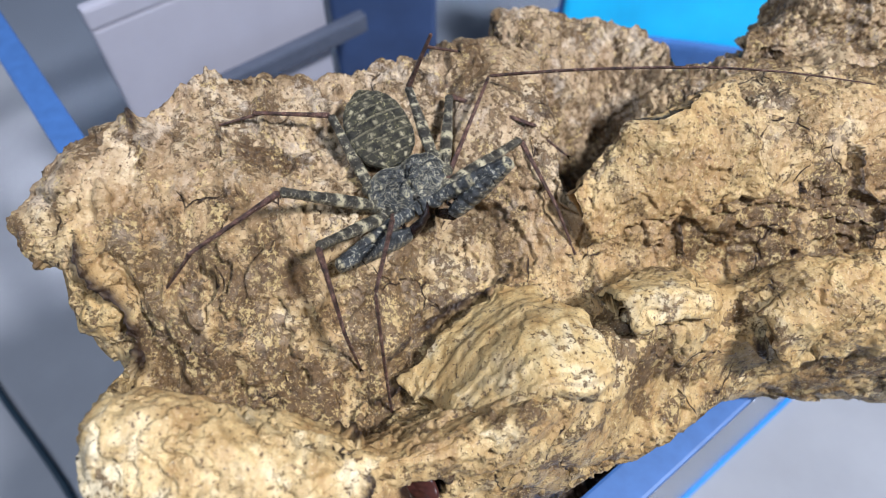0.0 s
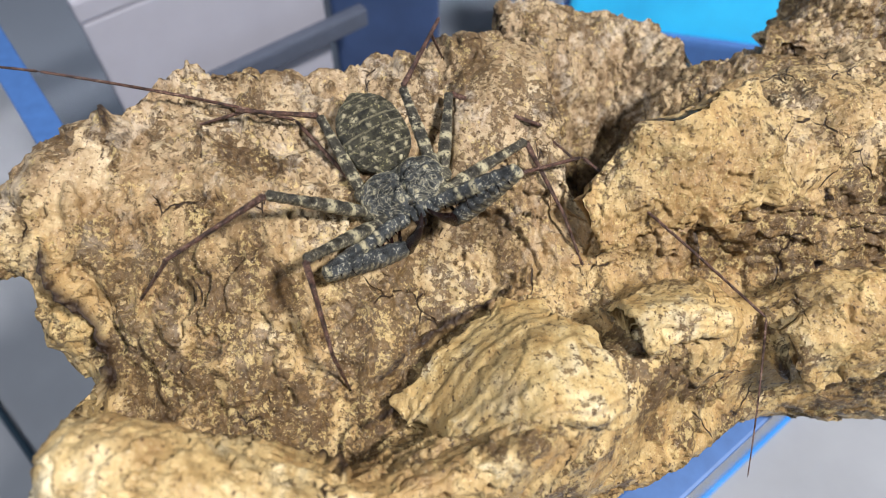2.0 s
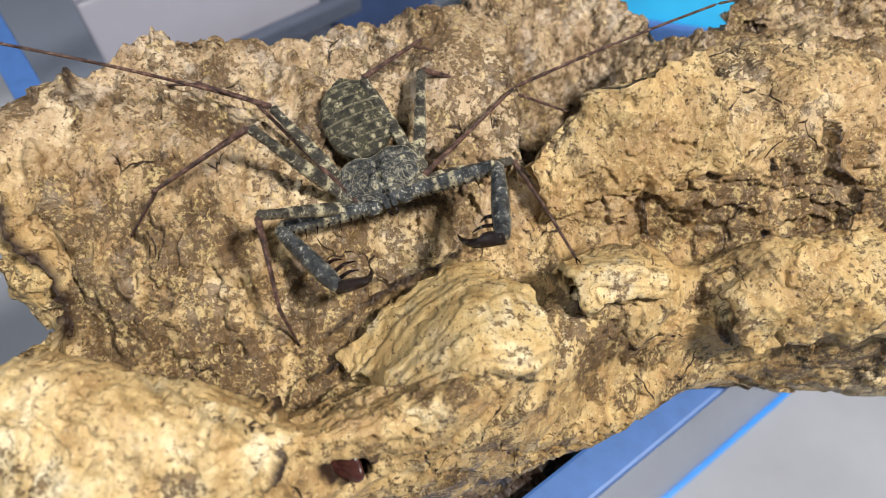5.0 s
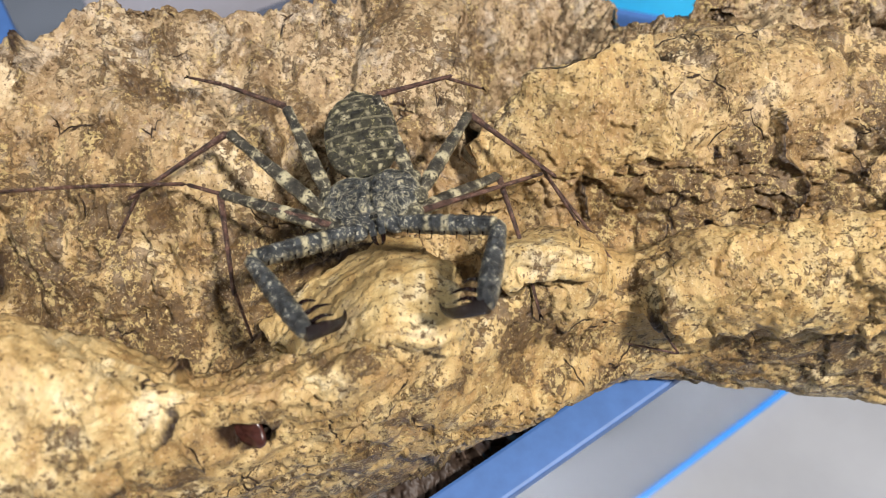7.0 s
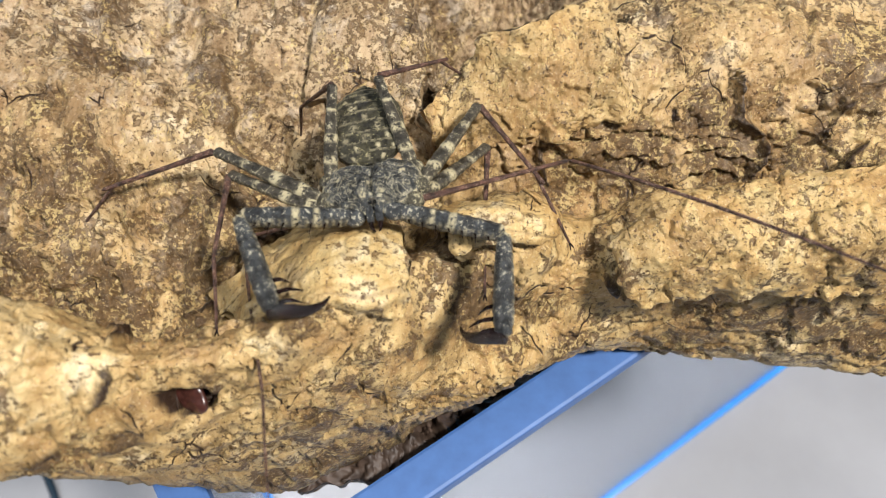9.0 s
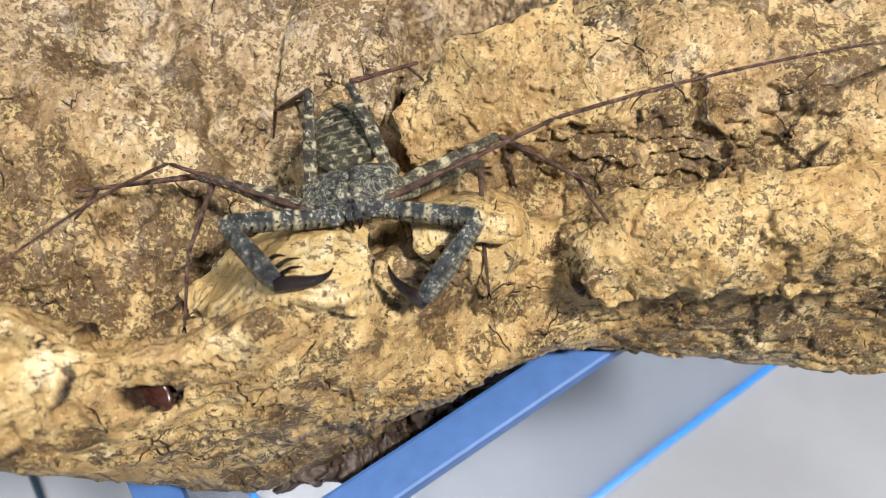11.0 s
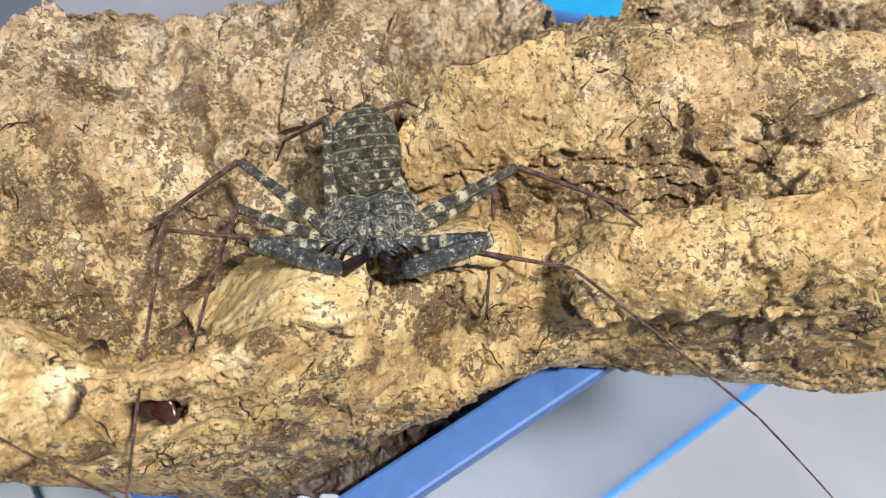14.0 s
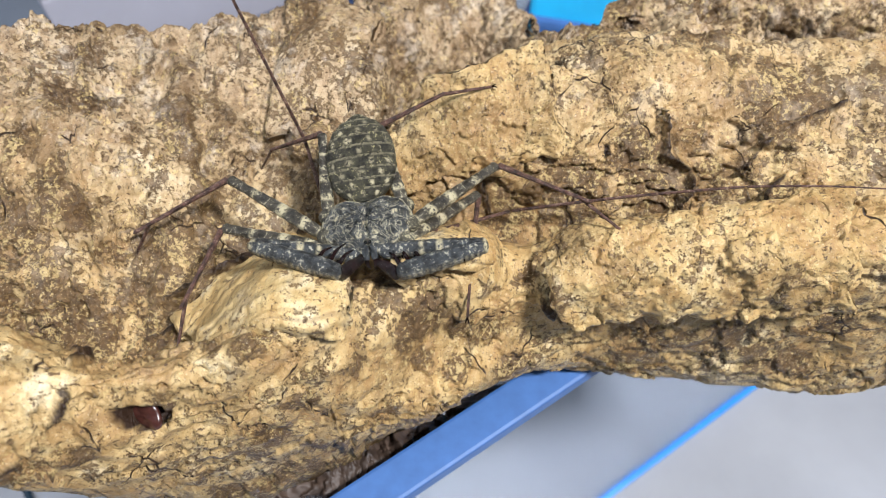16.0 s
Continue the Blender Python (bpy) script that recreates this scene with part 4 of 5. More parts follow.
def build_spider():
    carapace(spider)
    abdomen(spider)
    bm = bmesh.new()
    bmesh.ops.create_uvsphere(bm, u_segments=32, v_segments=16, radius=1.0, matrix=Matrix.Translation((0, 0.0005, -0.0012)) @ Matrix.Diagonal((0.0076, 0.0056, 0.0022, 1)))
    part("breast_plate", bm, SHELL, spider, smooth=True)
    bm = bmesh.new()
    bmesh.ops.create_uvsphere(bm, u_segments=16, v_segments=10, radius=1.0, matrix=Matrix.Translation((0, 0.0043, 0.0016)) @ Matrix.Diagonal((0.0009, 0.0007, 0.0007, 1)))
    part("eye_mound", bm, SHELL, spider, smooth=True)
    for x in (-0.00045, 0.00045):
        bm = bmesh.new()
        bmesh.ops.create_uvsphere(bm, u_segments=12, v_segments=8, radius=0.00036, matrix=Matrix.Translation((x, 0.0048, 0.0020)))
        part("eye", bm, EYE, spider, smooth=True)
    for x in (-1, 1):
        bm = box(0.0014, 0.0032, 0.0019, pose(x * 0.00085, 0.0064, 0.0004, -22, 0, 0), 0.0005, 3)
        jaw = part("jaw", bm, PALP, spider, "pale grey jaw", True)
        hook("fang", [(x * 0.0009, 0.0076, 0.0), (x * 0.0008, 0.0088, -0.0006), (x * 0.0003, 0.0093, -0.0013)], (0.0005, 0.0004, 0.0001), CLAW, jaw)
    for side, sign in (("a", 1), ("b", -1)):
        for kind in ("leg_two", "leg_three", "leg_four"):
            hip = Vector(HIPS[kind]) * 0.001
            hip.x *= sign
            bm = bmesh.new()
            bmesh.ops.create_uvsphere(bm, u_segments=16, v_segments=10, radius=1.0, matrix=Matrix.Translation(hip + Vector((0, 0, 0.0002))) @ Matrix.Diagonal((0.0021, 0.0019, 0.0018, 1)))
            part("hip_joint", bm, HIP, spider, "pale mottled hip joint", True)
            one, two, three = (v / 1000 for v in LENGTHS[kind])
            thick = 0.0015 if kind != "leg_four" else 0.00145
            upper = limb("femur", one, (0.0011, thick, thick, 0.86 * thick, 0.7 * thick, 0.75 * thick), 0.8, SHELL, spider, ((0.05, 0.02), (0.21, 0.035), (0.43, 0.04), (0.72, 0.015)), edge=0.35, steps=100, label="dark leg femur with pale bands")
            lower = limb("shank", two, (0.00076, 0.00054, 0.00047, 0.00042), 0.9, SHANK, spider, sides=10, label="thin red-brown leg shank")
            foot = limb("tarsus", three, (0.00044, 0.00038, 0.00032, 0.00028), 0.9, SHANK, spider, sides=8, steps=24)
            for k in (-1, 1):
                hook("foot_claw", [(0, three - 0.0004, 0), (k * 0.0003, three + 0.0006, 0.0001), (k * 0.0004, three + 0.0011, -0.0003)], (0.0002, 0.00016, 0.00005), CLAW, foot, 6)
            JOINTED[kind + "_" + side] = (upper, lower, foot)
        one, two, three = (v / 1000 for v in LENGTHS["whip"])
        upper = limb("whip_femur", one, (0.00070, 0.00056, 0.00046, 0.00040), 0.9, SHANK, spider, sides=10, label="long thin brown feeler base")
        lash = limb("whip_lash", two, (0.00040, 0.00036, 0.00032, 0.00028), 1.0, SHANK, spider, sides=8, steps=70, sag=-0.001, label="thread-thin jointed feeler")
        tip = limb("whip_tip", three, (0.00028, 0.00022, 0.00017, 0.00011), 1.0, SHANK, spider, sides=8, steps=60, sag=-0.001, label="hair-thin feeler end")
        JOINTED["whip_" + side] = (upper, lash, tip)
        one, two, three = (v / 1000 for v in LENGTHS["palp"])
        hip = Vector(HIPS["palp"]) * 0.001
        hip.x *= sign
        bm = bmesh.new()
        bmesh.ops.create_uvsphere(bm, u_segments=16, v_segments=10, radius=1.0, matrix=Matrix.Translation(hip) @ Matrix.Diagonal((0.0022, 0.0019, 0.0017, 1)))
        part("palp_base", bm, PALP, spider, smooth=True)
        upper = limb("palp_femur", one, (0.0013, 0.0016, 0.0017, 0.0017, 0.0016, 0.0015), 1.25, PALP, spider, ((0.34, 0.02), (0.52, 0.03), (0.97, 0.02)), ridge=0.0004, edge=0.5, steps=120, label="spiny blue-grey palp femur")
        for k in range(7):
            y = one * (0.14 + 0.12 * k)
            hook("spine", [(-sign * 0.0014, y, 0.0003), (-sign * 0.0022, y + 0.0002, 0.0005), (-sign * 0.0026 - sign * 0.0009 * (k % 3), y + 0.0005, 0.0007)], (0.00022, 0.00014, 0.00004), CLAW, upper, 6)
        lower = limb("palp_tibia", two, (0.0013, 0.0016, 0.0018, 0.0019, 0.0019, 0.0015), 1.35, PALP, spider, ((0.03, 0.03),), ridge=0.0005, edge=0.55, steps=120, label="blue-grey palp shank")
        for k, (y, out) in enumerate(((0.72, 0.0030), (0.84, 0.0046), (0.94, 0.0038))):
            hook("spine", [(-sign * 0.0014, two * y, 0.0002), (-sign * (0.0014 + 0.55 * out), two * y + 0.0006, 0.0008), (-sign * (0.0014 + out), two * y + 0.0018, 0.0006)], (0.00050, 0.00036, 0.00008), CLAW, lower, 8)
        claw = hook("palp_claw", [(0, -0.0004, 0), (0.0002 * sign, 0.003, 0.0004), (0.0001 * sign, 0.0060, 0.0003), (-sign * 0.0010, three, 0.0001), (-sign * 0.0026, three + 0.0012, 0)], (0.0014, 0.0013, 0.0010, 0.0005, 0.0001), CLAW, spider)
        tagged(claw, "glossy dark red hooked claw")
        JOINTED["palp_" + side] = (upper, lower, claw)


build_spider()

GAIT = []


def at(t, **where):
    GAIT.append((t, where))


def gait():
    """Where the body and the joints of each limb are, in millimetres, as the animal walks."""
    at(0.0, body=((-8.0, 104.5, 186.7), (-3.4, 95.9, 184.3)), leg_two_a=((-24.6, 78.9, 198.1), (-18.4, 67.3, 167.9)), leg_two_b=((16.9, 120.0, 183.3), (32.4, 98.7, 168.1)), leg_three_a=((-32.7, 89.4, 202.2), (-59.4, 79.5, 182.1)), leg_three_b=((1.6, 134.4, 186.3), (27.3, 124.2, 179.9)), leg_four_a=((-26.9, 122.1, 191.3), (-50.3, 119.0, 192.2)), leg_four_b=((-8.6, 131.3, 192.0), (-1.9, 132.2, 203.2)), whip_a=((-12.2, 65.7, 202.2), (-11.6, 62.0, 182.0), (-6.7, 32.5, 173.9)), whip_b=((11.5, 136.3, 191.2), (53.3, 118.8, 208.7), (90.8, 99.9, 219.6)), palp_a=((-21.0, 84.6, 184.7), (-5.0, 95.4, 181.9), (-3.0, 93.3, 189.9)), palp_b=((14.6, 101.2, 198.4), (2.1, 98.0, 183.8), (-1.9, 102.8, 178.1)))
    at(1.0, body=((-8.1, 105.6, 185.2), (-3.6, 96.9, 183.1)), leg_two_a=((-24.9, 79.9, 196.5), (-18.5, 67.3, 167.7)), leg_two_b=((16.7, 119.4, 183.0), (32.4, 98.6, 168.0)), leg_three_a=((-32.8, 91.6, 201.3), (-59.4, 79.6, 182.1)), leg_three_b=((2.2, 135.2, 184.5), (27.3, 124.0, 179.9)), leg_four_a=((-26.9, 122.4, 191.9), (-50.3, 118.9, 192.2)), leg_four_b=((-8.9, 132.3, 190.5), (-1.9, 142.3, 195.5)), whip_a=((-28.4, 126.4, 186.7), (-52.3, 108.4, 202.5), (-93.5, 74.2, 224.9)), whip_b=((32.5, 116.4, 178.4), (64.0, 77.7, 179.0), (62.8, 51.3, 167.0)), palp_a=((-21.2, 84.1, 185.0), (-4.7, 94.2, 182.8), (-3.7, 101.7, 178.8)), palp_b=((13.9, 99.7, 197.8), (2.6, 99.5, 181.9), (-1.6, 95.5, 188.1)))
    at(2.0, body=((-7.9, 104.8, 186.2), (-3.3, 96.1, 184.6)), leg_two_a=((-24.1, 78.8, 197.8), (-18.5, 67.3, 167.7)), leg_two_b=((16.8, 119.8, 183.2), (32.4, 98.6, 168.0)), leg_three_a=((-31.9, 89.9, 202.4), (-59.4, 79.6, 182.1)), leg_three_b=((1.7, 134.8, 186.0), (27.3, 124.0, 179.9)), leg_four_a=((-27.3, 122.1, 190.9), (-50.3, 118.9, 192.2)), leg_four_b=((-9.1, 131.6, 190.7), (-1.9, 142.3, 195.5)), whip_a=((-33.9, 125.3, 186.4), (-69.5, 119.6, 202.0), (-118.2, 108.5, 218.4)), whip_b=((32.3, 117.8, 182.4), (64.9, 81.6, 176.8), (61.0, 49.4, 161.3)), palp_a=((-21.7, 84.4, 185.3), (-5.3, 93.9, 180.8), (-3.3, 93.0, 189.0)), palp_b=((15.8, 101.4, 196.7), (3.1, 99.7, 182.1), (-0.5, 95.5, 188.6)))
    at(2.8, body=((-7.5, 105.9, 186.5), (-2.7, 97.3, 184.9)), leg_two_a=((-24.7, 79.9, 197.1), (-18.5, 67.3, 167.7)), leg_two_b=((22.1, 117.6, 180.6), (35.2, 92.4, 166.5)), leg_three_a=((-30.6, 90.5, 203.1), (-59.4, 79.6, 182.1)), leg_three_b=((3.1, 136.0, 186.5), (27.3, 124.0, 179.9)), leg_four_a=((-26.7, 123.1, 190.7), (-50.3, 118.9, 192.2)), leg_four_b=((-7.3, 133.3, 190.6), (-1.9, 142.3, 195.5)), whip_a=((-24.4, 78.9, 211.8), (-56.9, 74.5, 192.1), (-100.1, 65.7, 161.5)), whip_b=((31.0, 122.9, 187.1), (55.0, 95.1, 185.8), (89.3, 52.4, 179.5)), palp_a=((-21.7, 86.4, 186.4), (-3.0, 90.0, 182.1), (-1.4, 97.2, 177.9)), palp_b=((18.7, 105.8, 193.0), (5.3, 91.7, 192.6), (-0.2, 96.4, 188.1)))
    at(3.2, body=((-7.5, 104.7, 185.0), (-3.0, 95.9, 183.4)), leg_two_a=((-25.3, 78.8, 195.2), (-18.5, 67.3, 167.7)), leg_two_b=((24.9, 110.3, 176.0), (39.9, 75.3, 184.0)), leg_three_a=((-32.6, 91.0, 200.8), (-59.6, 79.9, 181.6)), leg_three_b=((2.4, 134.6, 185.6), (27.3, 124.0, 179.9)), leg_four_a=((-27.5, 119.7, 193.7), (-50.3, 118.9, 192.2)), leg_four_b=((-7.6, 131.6, 190.1), (-1.9, 142.3, 195.5)), whip_a=((-24.3, 78.4, 211.1), (-39.1, 83.8, 200.1), (-73.2, 81.7, 186.3)), whip_b=((32.0, 119.7, 185.6), (77.9, 91.7, 181.8), (80.2, 72.9, 176.4)), palp_a=((-22.5, 85.3, 186.0), (-3.0, 82.8, 183.6), (-0.3, 90.3, 180.6)), palp_b=((18.6, 103.5, 190.2), (6.8, 88.1, 192.3), (-0.3, 90.6, 188.2)))
    at(3.6, body=((-5.8, 105.1, 185.0), (-1.1, 96.4, 183.6)), leg_two_a=((-25.2, 80.4, 195.3), (-18.6, 67.3, 167.7)), leg_two_b=((25.4, 108.2, 175.5), (40.2, 75.3, 184.1)), leg_three_a=((-33.9, 93.0, 198.1), (-59.3, 79.6, 182.1)), leg_three_b=((4.2, 134.9, 186.0), (27.3, 124.0, 179.9)), leg_four_a=((-26.8, 119.4, 193.0), (-50.3, 118.9, 192.2)), leg_four_b=((-6.5, 131.9, 190.4), (-1.5, 151.3, 184.0)), whip_a=((-32.4, 122.1, 187.6), (-63.0, 103.4, 205.9), (-102.5, 76.0, 224.7)), whip_b=((33.1, 121.1, 183.7), (83.9, 91.0, 183.8), (87.9, 69.3, 174.5)), palp_a=((-22.9, 85.7, 188.1), (-4.3, 80.2, 183.7), (0.6, 86.8, 181.5)), palp_b=((20.5, 103.1, 189.6), (10.3, 86.6, 191.1), (1.9, 84.6, 190.0)))
    at(4.0, body=((-5.6, 102.8, 185.6), (-1.0, 94.1, 183.9)), leg_two_a=((-24.9, 79.2, 197.3), (-18.6, 67.3, 167.7)), leg_two_b=((25.5, 109.3, 176.1), (40.5, 75.2, 184.2)), leg_three_a=((-32.8, 91.8, 200.4), (-59.3, 79.6, 182.1)), leg_three_b=((3.8, 132.8, 186.1), (27.1, 123.9, 180.1)), leg_four_a=((-26.1, 117.7, 193.6), (-50.3, 118.9, 192.2)), leg_four_b=((-11.1, 127.7, 189.1), (6.0, 136.3, 189.5)), whip_a=((-25.8, 76.7, 209.7), (-29.2, 62.0, 185.0), (-22.6, 23.5, 185.3)), whip_b=((32.4, 120.3, 185.1), (87.0, 109.6, 191.5), (94.9, 103.7, 192.4)), palp_a=((-22.5, 86.2, 187.8), (-9.3, 82.7, 173.8), (-1.0, 86.0, 175.3)), palp_b=((19.9, 100.0, 192.5), (13.0, 81.9, 194.8), (4.1, 80.4, 194.0)))
    at(4.4, body=((-4.1, 101.2, 185.8), (0.4, 92.4, 184.6)), leg_two_a=((-24.0, 77.9, 197.6), (-18.6, 67.3, 167.9)), leg_two_b=((25.9, 109.8, 176.5), (40.8, 74.7, 184.2)), leg_three_a=((-31.3, 90.6, 200.8), (-59.3, 79.6, 182.1)), leg_three_b=((4.4, 131.2, 186.7), (27.0, 124.0, 180.1)), leg_four_a=((-25.8, 115.0, 193.8), (-50.3, 118.9, 192.2)), leg_four_b=((-9.7, 125.7, 190.6), (6.2, 136.2, 189.5)), whip_a=((-15.2, 81.1, 217.4), (-49.4, 115.1, 203.2), (-78.1, 140.4, 186.5)), whip_b=((25.8, 121.6, 184.4), (62.4, 114.2, 203.1), (107.5, 101.8, 221.2)), palp_a=((-22.4, 85.2, 186.1), (-8.9, 71.3, 187.8), (-0.4, 74.9, 189.2)), palp_b=((20.3, 97.4, 195.4), (16.5, 78.3, 196.2), (10.3, 79.4, 190.5)))
    at(5.0, body=((-2.4, 99.5, 184.5), (1.6, 90.5, 182.7)), leg_two_a=((-22.4, 78.1, 198.1), (-18.7, 67.3, 168.0)), leg_two_b=((27.3, 111.8, 176.8), (41.2, 74.1, 184.4)), leg_three_a=((-25.6, 94.4, 204.5), (-52.0, 84.1, 184.6)), leg_three_b=((5.5, 124.3, 188.6), (43.0, 130.8, 174.1)), leg_four_a=((-26.3, 111.0, 193.7), (-50.3, 118.9, 192.3)), leg_four_b=((-7.9, 122.9, 191.4), (6.3, 135.9, 189.5)), whip_a=((-31.9, 116.5, 189.9), (-49.4, 110.4, 201.8), (-106.1, 87.3, 235.4)), whip_b=((27.4, 125.3, 187.4), (72.4, 142.5, 197.2), (100.2, 149.4, 198.1)), palp_a=((-21.7, 84.3, 185.4), (-7.9, 70.6, 185.2), (-2.1, 75.2, 181.1)), palp_b=((24.2, 99.5, 189.6), (23.8, 80.0, 190.2), (16.1, 80.3, 186.6)))
    at(7.5, body=((17.7, 76.1, 193.5), (20.0, 66.7, 192.9)), leg_two_a=((-11.0, 81.7, 187.2), (-10.0, 61.3, 168.4)), leg_two_b=((40.0, 93.0, 183.5), (48.7, 69.5, 169.6)), leg_three_a=((-11.2, 89.3, 193.9), (-36.2, 74.7, 177.5)), leg_three_b=((36.3, 101.3, 190.0), (53.4, 84.1, 179.6)), leg_four_a=((-0.5, 95.2, 198.0), (-30.2, 111.8, 187.9)), leg_four_b=((16.3, 100.3, 196.8), (37.3, 112.6, 185.5)), whip_a=((-21.2, 75.5, 188.8), (-28.6, 68.3, 194.8), (-78.3, 16.8, 230.3)), whip_b=((51.4, 91.0, 181.0), (76.6, 60.6, 147.8), (60.2, 55.9, 139.5)), palp_a=((-0.3, 58.4, 197.7), (11.7, 43.8, 199.5), (17.0, 48.5, 195.1)), palp_b=((41.0, 65.7, 199.5), (39.9, 47.4, 204.6), (33.6, 47.3, 199.4)))
    at(8.2, body=((21.6, 75.3, 190.6), (23.8, 64.7, 190.9)), leg_two_a=((-8.2, 79.4, 184.5), (-1.4, 50.1, 181.3)), leg_two_b=((42.2, 93.9, 182.4), (45.1, 72.2, 184.3)), leg_three_a=((-9.0, 86.5, 190.4), (-36.2, 74.7, 177.5)), leg_three_b=((45.7, 96.8, 186.3), (67.2, 83.1, 168.6)), leg_four_a=((7.1, 96.0, 196.4), (-13.5, 112.2, 179.7)), leg_four_b=((19.7, 97.7, 197.6), (37.5, 112.4, 185.4)), whip_a=((-9.8, 88.2, 175.9), (-17.8, 62.4, 191.6), (-33.2, 9.6, 217.1)), whip_b=((58.1, 88.6, 183.9), (87.1, 68.1, 150.5), (70.5, 58.1, 136.6)), palp_a=((-0.0, 64.4, 190.8), (10.3, 48.0, 189.3), (18.9, 49.6, 191.7)), palp_b=((46.0, 68.1, 190.5), (44.9, 49.3, 191.4), (39.3, 49.8, 185.2)))
    at(9.0, body=((24.6, 77.2, 189.6), (26.9, 66.3, 189.8)), leg_two_a=((-5.3, 82.0, 185.7), (-0.7, 49.6, 181.9)), leg_two_b=((45.6, 95.9, 182.0), (46.7, 69.1, 171.0)), leg_three_a=((-7.7, 84.9, 189.0), (-36.3, 74.7, 177.5)), leg_three_b=((43.1, 102.3, 187.1), (61.0, 79.3, 178.8)), leg_four_a=((13.9, 99.1, 194.9), (1.2, 107.3, 170.6)), leg_four_b=((23.3, 100.1, 195.9), (38.9, 113.5, 185.8)), whip_a=((-4.5, 78.6, 169.1), (12.5, 35.5, 188.2), (26.1, -1.9, 199.1)), whip_b=((61.5, 90.3, 184.8), (85.3, 72.1, 195.0), (130.2, 34.6, 209.5)), palp_a=((3.6, 66.4, 193.3), (11.2, 50.0, 190.4), (19.2, 49.5, 191.5)), palp_b=((50.1, 69.5, 187.8), (50.4, 50.9, 184.6), (43.4, 51.6, 180.1)))
    at(11.5, body=((27.2, 79.2, 186.5), (30.5, 67.2, 188.1)), leg_two_a=((-2.6, 83.6, 182.8), (-0.2, 49.5, 181.8)), leg_two_b=((52.6, 94.5, 178.1), (55.7, 71.7, 172.8)), leg_three_a=((-6.1, 83.7, 181.8), (-29.1, 76.0, 179.3)), leg_three_b=((56.6, 95.7, 183.4), (79.4, 83.9, 177.9)), leg_four_a=((16.0, 99.9, 193.7), (1.1, 107.3, 170.6)), leg_four_b=((24.2, 101.6, 193.3), (37.1, 112.9, 185.5)), whip_a=((-10.0, 83.9, 191.6), (-18.3, 75.8, 200.1), (-63.5, 28.5, 241.5)), whip_b=((63.2, 87.5, 201.1), (89.3, 102.4, 202.2), (144.3, 130.5, 199.5)), palp_a=((6.0, 67.2, 189.8), (21.5, 52.9, 193.7), (28.8, 56.7, 192.0)), palp_b=((53.2, 73.5, 188.7), (41.9, 63.9, 179.6), (34.2, 61.9, 188.0)))
    at(12.0, body=((27.3, 78.9, 187.1), (30.3, 67.6, 188.0)), leg_two_a=((-2.8, 82.5, 183.7), (-0.4, 49.5, 181.9)), leg_two_b=((52.8, 94.3, 179.2), (55.7, 71.7, 172.8)), leg_three_a=((-5.8, 83.8, 182.8), (-29.1, 76.0, 179.3)), leg_three_b=((56.9, 95.2, 183.2), (88.1, 88.5, 179.4)), leg_four_a=((16.8, 99.5, 195.0), (1.1, 107.3, 170.6)), leg_four_b=((23.9, 100.8, 194.8), (37.0, 113.1, 185.5)), whip_a=((5.6, 103.5, 182.0), (-3.4, 111.2, 194.4), (-45.5, 143.6, 247.0)), whip_b=((51.4, 105.7, 190.8), (58.7, 101.1, 205.8), (91.6, 76.9, 268.2)), palp_a=((5.9, 68.9, 191.8), (24.6, 58.4, 192.4), (29.1, 62.8, 189.9)), palp_b=((52.8, 74.5, 189.1), (38.0, 67.1, 182.3), (31.7, 67.7, 186.6)))
    at(12.5, body=((28.0, 79.3, 186.4), (30.7, 68.0, 187.5)), leg_two_a=((-2.4, 82.7, 182.8), (-0.4, 49.8, 181.9)), leg_two_b=((53.3, 94.7, 179.0), (55.7, 71.7, 172.7)), leg_three_a=((-5.6, 83.3, 184.6), (-35.5, 74.4, 177.1)), leg_three_b=((59.3, 92.7, 182.8), (87.3, 84.5, 181.2)), leg_four_a=((16.5, 100.4, 193.4), (1.1, 107.3, 170.6)), leg_four_b=((24.3, 101.0, 193.2), (35.3, 125.6, 173.9)), whip_a=((4.6, 100.4, 171.7), (-6.2, 101.4, 195.1), (-35.9, 100.6, 254.2)), whip_b=((61.3, 97.5, 179.2), (111.4, 106.2, 201.4), (146.3, 108.9, 211.8)), palp_a=((6.3, 70.4, 192.2), (26.4, 61.8, 191.0), (29.0, 68.2, 187.1)), palp_b=((53.0, 75.5, 189.4), (36.8, 65.4, 185.5), (31.0, 68.8, 186.5)))
    at(13.5, body=((30.5, 78.1, 187.1), (32.2, 69.0, 184.6)), leg_two_a=((0.3, 82.6, 182.2), (-0.3, 49.6, 181.8)), leg_two_b=((54.8, 94.3, 179.1), (55.7, 71.7, 172.8)), leg_three_a=((0.6, 90.7, 188.8), (-19.4, 77.7, 175.2)), leg_three_b=((59.2, 95.4, 183.9), (87.4, 84.5, 181.2)), leg_four_a=((18.4, 99.6, 193.7), (1.1, 107.3, 170.6)), leg_four_b=((25.9, 99.1, 193.7), (35.3, 125.6, 173.9)), whip_a=((-9.2, 76.3, 183.7), (-8.6, 64.3, 186.7), (-4.8, -13.8, 200.9)), whip_b=((69.2, 81.8, 175.0), (117.6, 65.0, 171.5), (154.3, 49.2, 164.2)), palp_a=((8.8, 68.2, 191.4), (29.3, 62.9, 189.8), (31.5, 70.3, 185.8)), palp_b=((55.6, 75.2, 187.9), (38.2, 66.5, 185.1), (32.3, 72.2, 184.1)))
